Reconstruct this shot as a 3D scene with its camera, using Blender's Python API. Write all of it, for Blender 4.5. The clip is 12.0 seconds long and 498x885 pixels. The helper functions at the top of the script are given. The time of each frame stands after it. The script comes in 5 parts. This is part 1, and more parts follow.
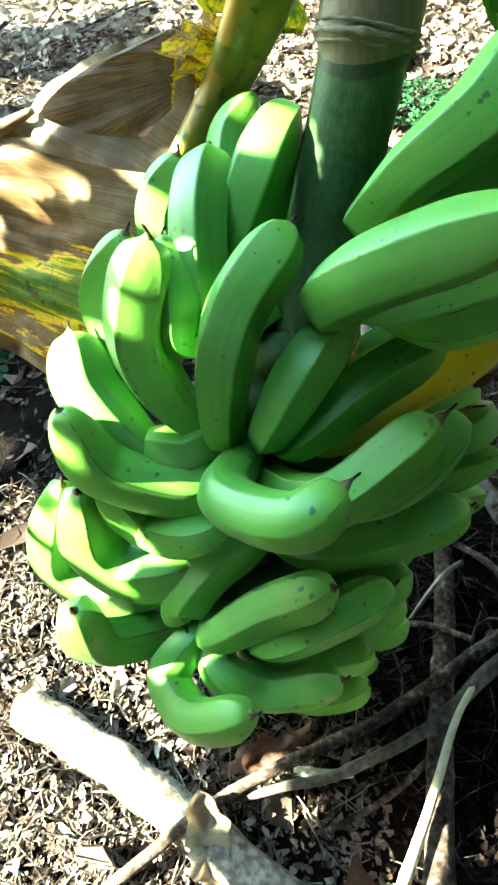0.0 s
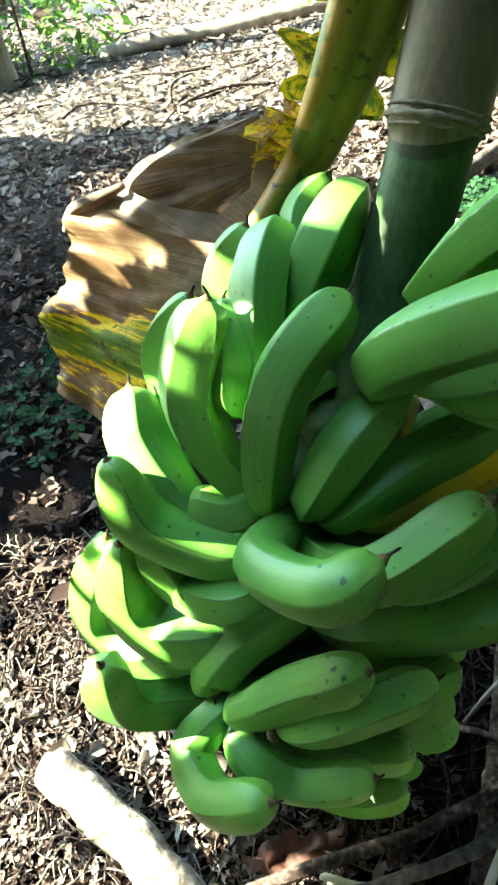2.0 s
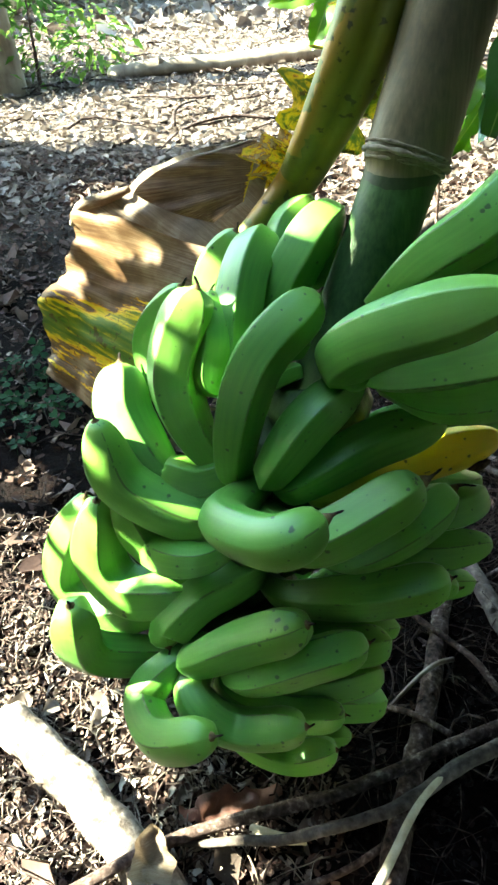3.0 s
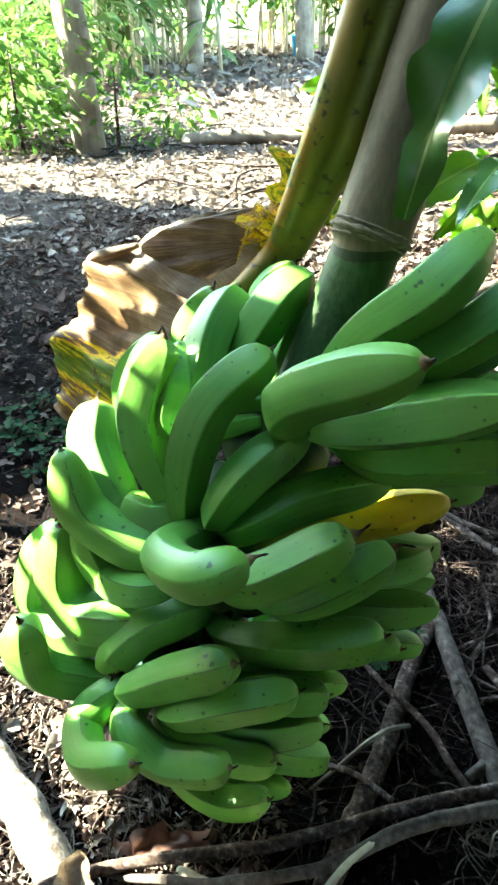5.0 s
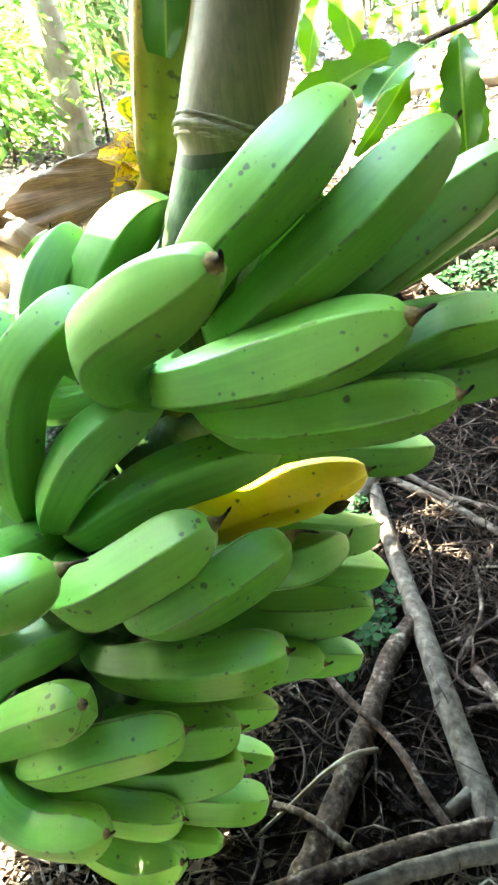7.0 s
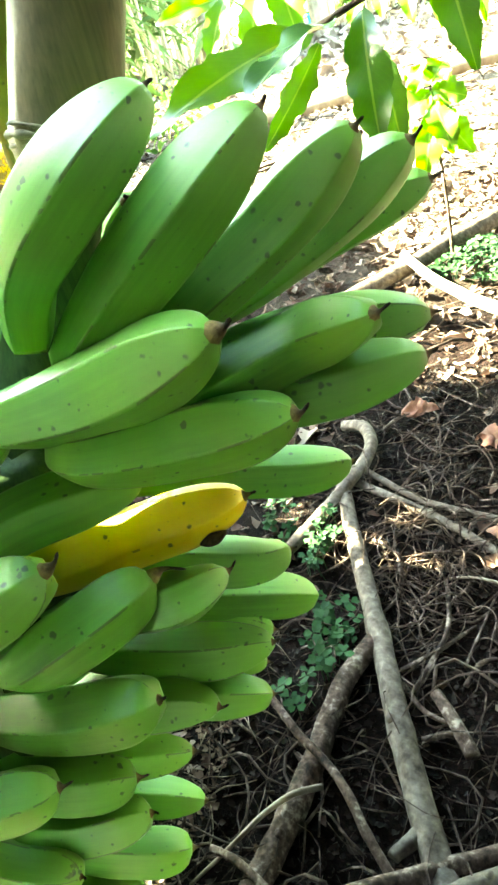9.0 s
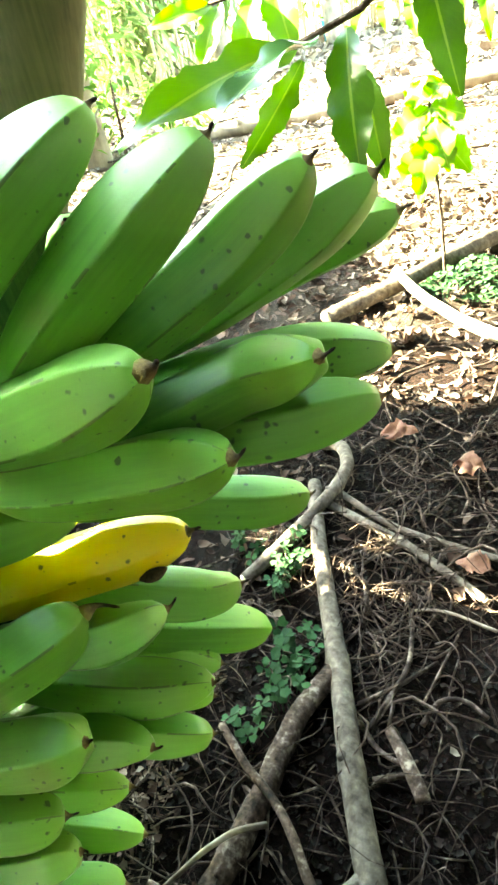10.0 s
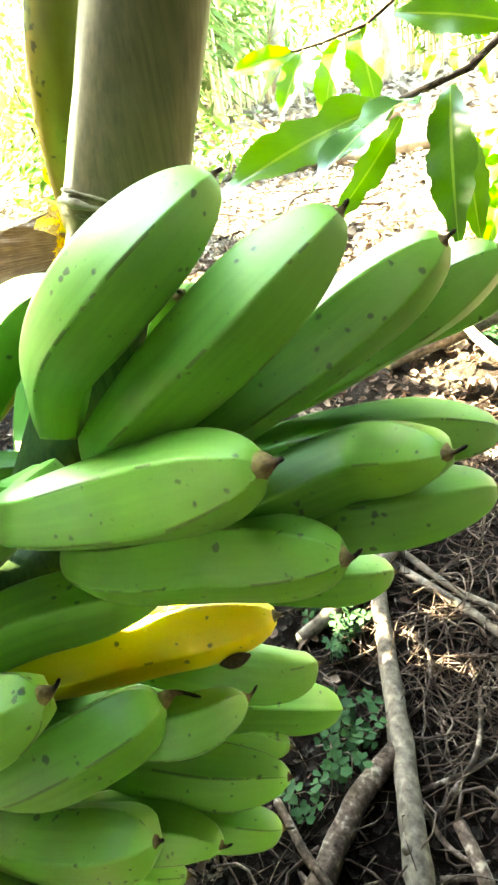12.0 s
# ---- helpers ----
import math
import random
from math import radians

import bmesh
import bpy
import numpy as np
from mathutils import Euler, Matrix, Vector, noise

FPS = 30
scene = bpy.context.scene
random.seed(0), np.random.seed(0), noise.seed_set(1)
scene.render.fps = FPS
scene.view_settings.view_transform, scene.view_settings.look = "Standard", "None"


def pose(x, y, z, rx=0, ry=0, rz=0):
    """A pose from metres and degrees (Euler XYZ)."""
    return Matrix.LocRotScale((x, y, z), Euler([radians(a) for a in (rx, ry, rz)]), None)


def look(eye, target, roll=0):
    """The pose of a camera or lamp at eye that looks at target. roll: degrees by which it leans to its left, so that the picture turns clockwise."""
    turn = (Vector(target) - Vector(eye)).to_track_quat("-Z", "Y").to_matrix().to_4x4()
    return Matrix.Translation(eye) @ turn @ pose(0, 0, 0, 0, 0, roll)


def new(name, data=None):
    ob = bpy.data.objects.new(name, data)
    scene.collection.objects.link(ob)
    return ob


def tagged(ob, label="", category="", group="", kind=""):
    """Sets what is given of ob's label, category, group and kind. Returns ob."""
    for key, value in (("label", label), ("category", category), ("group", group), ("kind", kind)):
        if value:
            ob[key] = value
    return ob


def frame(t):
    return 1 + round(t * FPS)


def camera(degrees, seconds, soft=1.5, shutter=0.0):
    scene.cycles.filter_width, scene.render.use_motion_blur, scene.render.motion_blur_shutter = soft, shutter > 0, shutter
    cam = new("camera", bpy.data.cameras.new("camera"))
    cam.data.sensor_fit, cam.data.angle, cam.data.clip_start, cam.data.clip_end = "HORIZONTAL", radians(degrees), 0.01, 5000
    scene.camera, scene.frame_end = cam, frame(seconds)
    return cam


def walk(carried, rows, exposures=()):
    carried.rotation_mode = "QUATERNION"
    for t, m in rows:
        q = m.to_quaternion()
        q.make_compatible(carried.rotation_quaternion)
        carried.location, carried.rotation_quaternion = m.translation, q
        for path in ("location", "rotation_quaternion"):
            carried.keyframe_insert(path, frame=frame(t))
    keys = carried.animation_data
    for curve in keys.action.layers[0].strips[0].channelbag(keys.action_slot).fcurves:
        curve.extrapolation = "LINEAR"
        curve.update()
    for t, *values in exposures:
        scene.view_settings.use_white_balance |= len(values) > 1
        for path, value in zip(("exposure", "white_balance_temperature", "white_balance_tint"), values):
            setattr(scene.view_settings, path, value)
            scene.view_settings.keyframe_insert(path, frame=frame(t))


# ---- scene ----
cam = camera(40.0, 12.0, soft=2.7)
PATH = [
    (0, (0.032, 0.022, 0.67), (-0.223, 1.339, -0.814), -11.3),
    (0.5, (0.033, 0.031, 0.66), (-0.354, 1.393, -0.752), -13.4),
    (1, (0.032, 0.032, 0.656), (-0.422, 1.36, -0.769), -13.3),
    (1.5, (0.05, 0.029, 0.655), (-0.368, 1.399, -0.741), -13.8),
    (2, (0.054, 0.02, 0.653), (-0.429, 1.481, -0.624), -11.5),
    (2.5, (0.062, -0.003, 0.659), (-0.372, 1.556, -0.517), -6.4),
    (3, (0.07, -0.05, 0.664), (-0.332, 1.478, -0.561), -4.1),
    (3.1, (0.073, -0.065, 0.669), (-0.333, 1.478, -0.537), -3.3),
    (5, (0.152, -0.059, 0.671), (-0.415, 1.524, -0.412), -1.6),
    (5.5, (0.181, -0.021, 0.639), (-0.405, 1.549, -0.452), -2.4),
    (6, (0.201, 0.012, 0.604), (-0.426, 1.563, -0.491), -5.3),
    (6.5, (0.218, 0.044, 0.586), (-0.476, 1.575, -0.497), -8.0),
    (7, (0.236, 0.066, 0.58), (-0.457, 1.603, -0.496), -9.5),
    (9, (0.323, 0.138, 0.554), (-0.506, 1.626, -0.494), -15.5),
    (9.5, (0.333, 0.157, 0.554), (-0.482, 1.647, -0.502), -14.6),
    (10, (0.34, 0.17, 0.556), (-0.476, 1.664, -0.493), -12.4),
    (10.5, (0.34, 0.182, 0.557), (-0.48, 1.681, -0.484), -11.6),
    (11, (0.331, 0.193, 0.564), (-0.531, 1.69, -0.443), -11.0),
    (11.5, (0.311, 0.194, 0.57), (-0.587, 1.692, -0.403), -10.5),
    (12, (0.299, 0.188, 0.573), (-0.613, 1.683, -0.393), -10.7),
]
walk(cam, [(t, look(eye, target, roll)) for t, eye, target, roll in PATH],
     exposures=[(0.0, 5.12, 6800, -27), (0.5, 4.87, 6800, -23), (1.0, 4.66, 6700, -19), (2.5, 4.60, 6700, -14), (5.0, 4.88, 6700, -13), (6.0, 5.39, 7000, -13), (7.0, 6.29, 7900, -13), (9.0, 6.49, 9100, -20), (11.0, 6.59, 9800, -14), (12.0, 6.59, 10100, -13)])

# ---- sky and sun ----
SUN = Vector((-0.80, -0.12, 0.58)).normalized()        # towards the sun
world = bpy.data.worlds.new("sky")
scene.world = world
world.use_nodes = True
wn = world.node_tree.nodes
sky = wn.new("ShaderNodeTexSky")
sky.sky_type = "NISHITA"
sky.sun_disc = False
sky.sun_elevation = math.asin(SUN.z)
sky.sun_rotation = math.atan2(SUN.x, SUN.y)
wn["Background"].inputs["Strength"].default_value = 0.15
world.node_tree.links.new(sky.outputs["Color"], wn["Background"].inputs["Color"])
sun_data = bpy.data.lights.new("sun", "SUN")
sun_data.energy, sun_data.angle, sun_data.color = 5.0, radians(0.25), (1.0, 0.95, 0.86)
sun = new("sun", sun_data)
sun.matrix_world = look(SUN * 20, (0, 0, 0))


# ---- materials ----
def nodes_of(name):
    m = bpy.data.materials.new(name)
    m.use_nodes = True
    nt = m.node_tree
    return m, nt, nt.nodes["Principled BSDF"], nt.nodes["Material Output"]


def ramp(nt, value, stops):
    r = nt.nodes.new("ShaderNodeValToRGB")
    while len(r.color_ramp.elements) < len(stops):
        r.color_ramp.elements.new(0.5)
    for e, (p, c) in zip(r.color_ramp.elements, stops):
        e.position, e.color = p, (*c, 1) if len(c) == 3 else c
    nt.links.new(value, r.inputs["Fac"])
    return r.outputs["Color"]


def noise_tex(nt, scale, detail=4, rough=0.55, coords=None, stretch=None, distortion=0.0):
    n = nt.nodes.new("ShaderNodeTexNoise")
    n.inputs["Scale"].default_value, n.inputs["Detail"].default_value = scale, detail
    n.inputs["Roughness"].default_value, n.inputs["Distortion"].default_value = rough, distortion
    if coords is None:
        coords = nt.nodes.new("ShaderNodeTexCoord").outputs["Object"]
    if stretch:
        mp = nt.nodes.new("ShaderNodeMapping")
        mp.inputs["Scale"].default_value = stretch
        nt.links.new(coords, mp.inputs["Vector"])
        coords = mp.outputs["Vector"]
    nt.links.new(coords, n.inputs["Vector"])
    return n.outputs["Fac"]


def mixed(nt, fac, a, b, blend="MIX"):
    m = nt.nodes.new("ShaderNodeMix")
    m.data_type, m.blend_type = "RGBA", blend
    for sock, v in ((m.inputs[0], fac), (m.inputs[6], a), (m.inputs[7], b)):
        if isinstance(v, (int, float)):
            sock.default_value = v
        elif isinstance(v, tuple):
            sock.default_value = (*v, 1)
        else:
            nt.links.new(v, sock)
    return m.outputs[2]


def calc(nt, op, a, b=0.0):
    m = nt.nodes.new("ShaderNodeMath")
    m.operation = op
    for sock, v in zip(m.inputs, (a, b)):
        if isinstance(v, (int, float)):
            sock.default_value = v
        else:
            nt.links.new(v, sock)
    return m.outputs[0]


def attribute(nt, name):
    a = nt.nodes.new("ShaderNodeAttribute")
    a.attribute_name = name
    return a.outputs["Fac"]


def bump(nt, bsdf, height, strength=0.4, distance=0.002):
    b = nt.nodes.new("ShaderNodeBump")
    b.inputs["Strength"].default_value, b.inputs["Distance"].default_value = strength, distance
    nt.links.new(height, b.inputs["Height"])
    nt.links.new(b.outputs["Normal"], bsdf.inputs["Normal"])


def chance(nt):
    return nt.nodes.new("ShaderNodeObjectInfo").outputs["Random"]


def island(nt):
    return nt.nodes.new("ShaderNodeNewGeometry").outputs["Random Per Island"]


def see_through(nt, bsdf, out, colour, share):
    """Lets light pass through a thin leaf."""
    t = nt.nodes.new("ShaderNodeBsdfTranslucent")
    mix = nt.nodes.new("ShaderNodeMixShader")
    mix.inputs[0].default_value = share
    nt.links.new(colour, t.inputs["Color"])
    nt.links.new(bsdf.outputs[0], mix.inputs[1])
    nt.links.new(t.outputs[0], mix.inputs[2])
    nt.links.new(mix.outputs[0], out.inputs["Surface"])


def peel_material(name, dark, light, end, neck=None):
    m, nt, b, _ = nodes_of(name)
    along = attribute(nt, "along")
    patch = noise_tex(nt, 22, 3)
    tone = calc(nt, "ADD", calc(nt, "MULTIPLY", patch, 0.6), calc(nt, "MULTIPLY", chance(nt), 0.4))
    streak_at = nt.nodes.new("ShaderNodeCombineXYZ")
    nt.links.new(calc(nt, "MULTIPLY", attribute(nt, "round"), 38), streak_at.inputs[0])
    nt.links.new(calc(nt, "MULTIPLY", along, 2.5), streak_at.inputs[1])
    nt.links.new(calc(nt, "MULTIPLY", chance(nt), 30), streak_at.inputs[2])
    streak = noise_tex(nt, 1.0, 4, 0.6, coords=streak_at.outputs[0])
    tone = calc(nt, "ADD", calc(nt, "MULTIPLY", tone, 0.62), calc(nt, "MULTIPLY", streak, 0.38))
    col = ramp(nt, tone, [(0.30, dark), (0.68, light)])
    tipped = ramp(nt, along, [(0.72, (0, 0, 0)), (0.98, (0.8, 0.8, 0.8))])
    col = mixed(nt, tipped, col, end)
    if neck:
        col = mixed(nt, ramp(nt, along, [(0.22, (0.9, 0.9, 0.9)), (0.62, (0, 0, 0))]), col, neck)
    # dark flecks of uneven size, more of them on some fruits and towards the end
    luck = chance(nt)
    v = nt.nodes.new("ShaderNodeTexVoronoi")
    v.inputs["Scale"].default_value, v.inputs["Randomness"].default_value = 165, 1.0
    nt.links.new(nt.nodes.new("ShaderNodeTexCoord").outputs["Object"], v.inputs["Vector"])
    sep = nt.nodes.new("ShaderNodeSeparateColor")
    nt.links.new(v.outputs["Color"], sep.inputs["Color"])
    size = calc(nt, "MULTIPLY", calc(nt, "SUBTRACT", noise_tex(nt, 28, 2), 0.34), calc(nt, "ADD", 0.25, calc(nt, "MULTIPLY", sep.outputs["Blue"], 1.15)))
    older = nt.nodes.new("ShaderNodeSeparateXYZ")
    nt.links.new(nt.nodes.new("ShaderNodeTexCoord").outputs["Object"], older.inputs[0])
    rare = calc(nt, "SUBTRACT", 0.82, calc(nt, "ADD", calc(nt, "MULTIPLY", luck, 0.20), calc(nt, "ADD", calc(nt, "MULTIPLY", along, 0.22), calc(nt, "MULTIPLY", older.outputs[0], 1.5))))
    size = calc(nt, "MULTIPLY", size, calc(nt, "GREATER_THAN", sep.outputs["Red"], rare))
    rough_edge = calc(nt, "MULTIPLY", calc(nt, "SUBTRACT", noise_tex(nt, 240, 1), 0.5), 0.8)
    gap = calc(nt, "SUBTRACT", size, calc(nt, "ADD", v.outputs["Distance"], rough_edge))
    fleck = ramp(nt, gap, [(0.0, (0, 0, 0)), (0.16, (0.80, 0.80, 0.80))])
    col = mixed(nt, fleck, col, (0.012, 0.022, 0.006))
    # faint fine speckle
    fine = calc(nt, "GREATER_THAN", noise_tex(nt, 900, 2, 0.7), 0.70)
    col = mixed(nt, calc(nt, "MULTIPLY", fine, 0.22), col, (0.06, 0.10, 0.02))
    # brown scuffs along some ridges
    ridge = attribute(nt, "ridge")
    worn = calc(nt, "MULTIPLY", calc(nt, "GREATER_THAN", ridge, 0.45), calc(nt, "GREATER_THAN", calc(nt, "ADD", noise_tex(nt, 26, 4), calc(nt, "MULTIPLY", luck, 0.16)), 0.61))
    col = mixed(nt, calc(nt, "MULTIPLY", worn, 0.6), col, (0.040, 0.038, 0.014))
    # the last bit of each fruit is often smudged brown by dry sap
    smudge = calc(nt, "GREATER_THAN", calc(nt, "ADD", calc(nt, "MULTIPLY", along, 2.2), calc(nt, "ADD", noise_tex(nt, 75, 5, 0.65), calc(nt, "MULTIPLY", luck, 0.14))), 2.90)
    col = mixed(nt, calc(nt, "MULTIPLY", smudge, 0.65), col, (0.040, 0.034, 0.014))
    nt.links.new(col, b.inputs["Base Color"])
    b.inputs["Roughness"].default_value = 0.42
    nt.links.new(ramp(nt, patch, [(0.2, (0.42,) * 3), (0.8, (0.58,) * 3)]), b.inputs["Roughness"])
    b.inputs["Coat Weight"].default_value, b.inputs["Coat Roughness"].default_value = 0.12, 0.45
    b.inputs["Specular IOR Level"].default_value = 0.5
    b.inputs["Subsurface Weight"].default_value = 0.06
    b.inputs["Subsurface Radius"].default_value = (0.3, 1.0, 0.15)
    b.inputs["Subsurface Scale"].default_value = 0.006
    bump(nt, b, mixed(nt, 0.5, noise_tex(nt, 260, 3), noise_tex(nt, 40, 2)), 0.12, 0.002)
    return m


PEEL = peel_material("green_peel", (0.052, 0.155, 0.016), (0.125, 0.300, 0.036), (0.145, 0.290, 0.034))
RIPE = peel_material("ripe_peel", (0.70, 0.46, 0.013), (0.80, 0.57, 0.018), (0.72, 0.47, 0.015), (0.20, 0.33, 0.03))


def streaky(name, stops, scale, stretch, rough=0.7, bumps=0.5, depth=0.002, grain=60, green_below=None):
    """Bark, stalk and dry fibre: a stretched noise over a cloudy one."""
    m, nt, b, _ = nodes_of(name)
    long = noise_tex(nt, scale, 5, 0.6, stretch=stretch)
    cloud = noise_tex(nt, grain, 4, 0.6)
    tone = calc(nt, "ADD", calc(nt, "MULTIPLY", long, 0.55), calc(nt, "MULTIPLY", cloud, 0.45))
    col = ramp(nt, tone, stops)
    if green_below:
        z = nt.nodes.new("ShaderNodeSeparateXYZ")
        nt.links.new(nt.nodes.new("ShaderNodeTexCoord").outputs["Object"], z.inputs[0])
        level = calc(nt, "ADD", z.outputs[2], calc(nt, "MULTIPLY", calc(nt, "SUBTRACT", cloud, 0.5), 0.016))
        col = mixed(nt, calc(nt, "LESS_THAN", z.outputs[2], green_below), col, ramp(nt, tone, [(0.35, (0.014, 0.032, 0.010)), (0.7, (0.048, 0.085, 0.026))]))
        band = calc(nt, "MULTIPLY", calc(nt, "LESS_THAN", z.outputs[2], green_below), calc(nt, "GREATER_THAN", level, green_below - 0.006))
        col = mixed(nt, calc(nt, "MULTIPLY", band, 0.6), col, (0.020, 0.014, 0.010))
    nt.links.new(col, b.inputs["Base Color"])
    b.inputs["Roughness"].default_value = rough
    b.inputs["Specular IOR Level"].default_value = 0.5 if rough < 0.5 else 0.12
    bump(nt, b, tone, bumps, depth)
    return m


STALK = streaky("stalk_skin", [(0.30, (0.0494, 0.0403, 0.0221)), (0.48, (0.0858, 0.0689, 0.0390)), (0.64, (0.1196, 0.0949, 0.0546)), (0.80, (0.1755, 0.1430, 0.0858))], 330, (1, 1, 0.02), 0.5, 0.35, 0.001, 24, green_below=0.508)
RING = streaky("stalk_scar", [(0.35, (0.05, 0.038, 0.025)), (0.68, (0.24, 0.20, 0.145))], 160, (0.5, 0.5, 3), 0.8, 0.7, 0.002, 120)


def tip_material():
    m, nt, b, _ = nodes_of("withered_tip")
    tone = calc(nt, "ADD", attribute(nt, "along"), calc(nt, "MULTIPLY", calc(nt, "SUBTRACT", noise_tex(nt, 350, 4), 0.5), 0.5))
    nt.links.new(ramp(nt, tone, [(0.02, (0.15, 0.20, 0.035)), (0.16, (0.18, 0.135, 0.055)), (0.38, (0.080, 0.052, 0.026)), (0.68, (0.012, 0.008, 0.006))]), b.inputs["Base Color"])
    b.inputs["Roughness"].default_value = 0.85
    b.inputs["Specular IOR Level"].default_value = 0.1
    bump(nt, b, noise_tex(nt, 500, 3), 0.7, 0.001)
    return m


TIP = tip_material()
BARK_GREY = streaky("grey_bark", [(0.33, (0.0150, 0.0108, 0.0096)), (0.43, (0.0440, 0.0330, 0.0286)), (0.54, (0.0800, 0.0632, 0.0552)), (0.68, (0.1500, 0.1240, 0.1120))], 130, (1, 1, 1), 0.85, 0.7, 0.0016, 34)
BARK_BROWN = streaky("brown_bark", [(0.37, (0.0082, 0.0054, 0.0041)), (0.46, (0.0326, 0.0195, 0.0160)), (0.55, (0.0680, 0.0450, 0.0380)), (0.64, (0.2100, 0.1640, 0.1440))], 170, (1, 1, 1), 0.9, 0.7, 0.0015, 40)
PALE_WOOD = streaky("pale_dry_wood", [(0.3, (0.30, 0.24, 0.16)), (0.7, (0.62, 0.54, 0.40))], 60, (1, 1, 1), 0.8, 0.4, 0.001, 80)
STRAW = streaky("dry_straw", [(0.35, (0.05, 0.034, 0.026)), (0.5, (0.15, 0.115, 0.092)), (0.68, (0.34, 0.29, 0.245))], 40, (1, 1, 1), 0.8, 0.2, 0.001, 25)
LOG = streaky("weathered_log", [(0.38, (0.05, 0.038, 0.03)), (0.47, (0.12, 0.092, 0.075)), (0.56, (0.23, 0.185, 0.155)), (0.66, (0.38, 0.32, 0.275))], 110, (1, 1, 1), 0.9, 0.9, 0.004, 26)
BARK_TREE = streaky("tree_bark", [(0.3, (0.08, 0.06, 0.045)), (0.55, (0.22, 0.18, 0.14)), (0.72, (0.40, 0.36, 0.30))], 14, (1, 1, 0.25), 0.9, 0.8, 0.01, 9)
ROOTS = streaky("dry_root", [(0.40, (0.010, 0.0056, 0.005)), (0.54, (0.034, 0.0215, 0.0185)), (0.66, (0.17, 0.130, 0.114))], 80, (1, 1, 1), 0.85, 0.3, 0.001, 40)
ROOT_BROWN = streaky("brown_root", [(0.38, (0.012, 0.007, 0.0062)), (0.52, (0.040, 0.026, 0.023)), (0.66, (0.125, 0.092, 0.082))], 90, (1, 1, 1), 0.85, 0.3, 0.001, 50)
BLUE = streaky("blue_plastic", [(0.3, (0.01, 0.22, 0.55)), (0.7, (0.02, 0.34, 0.70))], 20, (1, 1, 1), 0.35, 0.05, 0.001, 15)


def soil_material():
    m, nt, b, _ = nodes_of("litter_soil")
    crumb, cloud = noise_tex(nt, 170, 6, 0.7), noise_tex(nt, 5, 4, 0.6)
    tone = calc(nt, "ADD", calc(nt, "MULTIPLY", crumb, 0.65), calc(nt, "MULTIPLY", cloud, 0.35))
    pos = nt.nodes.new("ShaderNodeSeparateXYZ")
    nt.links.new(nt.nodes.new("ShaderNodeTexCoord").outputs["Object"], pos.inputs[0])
    # paler dry-litter tone beyond the bunch, also standing in for sunlight on the clearing
    sunlit_far = calc(nt, "ADD", pos.outputs[1], calc(nt, "MULTIPLY", noise_tex(nt, 3, 4), 1.2))
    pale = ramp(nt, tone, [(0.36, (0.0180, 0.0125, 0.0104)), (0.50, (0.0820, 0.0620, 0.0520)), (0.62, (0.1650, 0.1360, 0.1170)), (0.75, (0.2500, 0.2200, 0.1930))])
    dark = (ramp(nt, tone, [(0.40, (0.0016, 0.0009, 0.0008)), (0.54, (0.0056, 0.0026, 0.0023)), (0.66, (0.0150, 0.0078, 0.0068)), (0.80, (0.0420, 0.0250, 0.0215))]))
    nt.links.new(mixed(nt, ramp(nt, calc(nt, "MULTIPLY", sunlit_far, 0.25), [(0.45, (0, 0, 0)), (0.62, (1, 1, 1))]), dark, pale), b.inputs["Base Color"])
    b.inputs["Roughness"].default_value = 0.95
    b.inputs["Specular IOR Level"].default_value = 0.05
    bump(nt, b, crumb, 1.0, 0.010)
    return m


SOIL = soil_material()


def flake_material(name, stops, share=0.15):
    m, nt, b, out = nodes_of(name)
    tone = calc(nt, "ADD", calc(nt, "MULTIPLY", island(nt), 0.7), calc(nt, "MULTIPLY", noise_tex(nt, 120, 4), 0.3))
    col = ramp(nt, tone, stops)
    nt.links.new(col, b.inputs["Base Color"])
    b.inputs["Roughness"].default_value = 0.8
    b.inputs["Specular IOR Level"].default_value = 0.12
    see_through(nt, b, out, col, share)
    return m


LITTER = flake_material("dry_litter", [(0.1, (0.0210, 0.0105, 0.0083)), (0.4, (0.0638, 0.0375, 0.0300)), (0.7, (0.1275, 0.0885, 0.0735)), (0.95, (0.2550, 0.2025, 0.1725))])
# lighter copy of the same litter, its paleness painted in for sunlit ground
LITTER_SUNLIT = flake_material("sunlit_litter", [(0.1, (0.0500, 0.0350, 0.0280)), (0.35, (0.1160, 0.0890, 0.0750)), (0.65, (0.1950, 0.1610, 0.1400)), (0.92, (0.2900, 0.2520, 0.2240))])
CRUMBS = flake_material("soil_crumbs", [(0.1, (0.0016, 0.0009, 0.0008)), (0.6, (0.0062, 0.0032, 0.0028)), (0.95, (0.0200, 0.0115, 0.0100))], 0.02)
LEAFAGE = flake_material("green_foliage", [(0.1, (0.0360, 0.0792, 0.0144)), (0.5, (0.0792, 0.1512, 0.0252)), (0.9, (0.1584, 0.2376, 0.0432))],0.4)
# two foliages for unseen added trees, darkened so they bounce little light
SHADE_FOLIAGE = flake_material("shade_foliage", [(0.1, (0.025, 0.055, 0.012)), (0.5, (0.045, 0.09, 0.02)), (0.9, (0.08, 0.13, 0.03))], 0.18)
BLOCKER_FOLIAGE = flake_material("blocker_foliage", [(0.1, (0.0060, 0.0140, 0.0040)), (0.5, (0.0120, 0.0250, 0.0060)), (0.9, (0.0225, 0.0425, 0.0100))], 0.1)
REEDS = flake_material("reed_foliage", [(0.1, (0.0576, 0.1008, 0.0288)), (0.5, (0.1224, 0.1872, 0.0576)), (0.9, (0.2592, 0.2880, 0.1296))], 0.4)
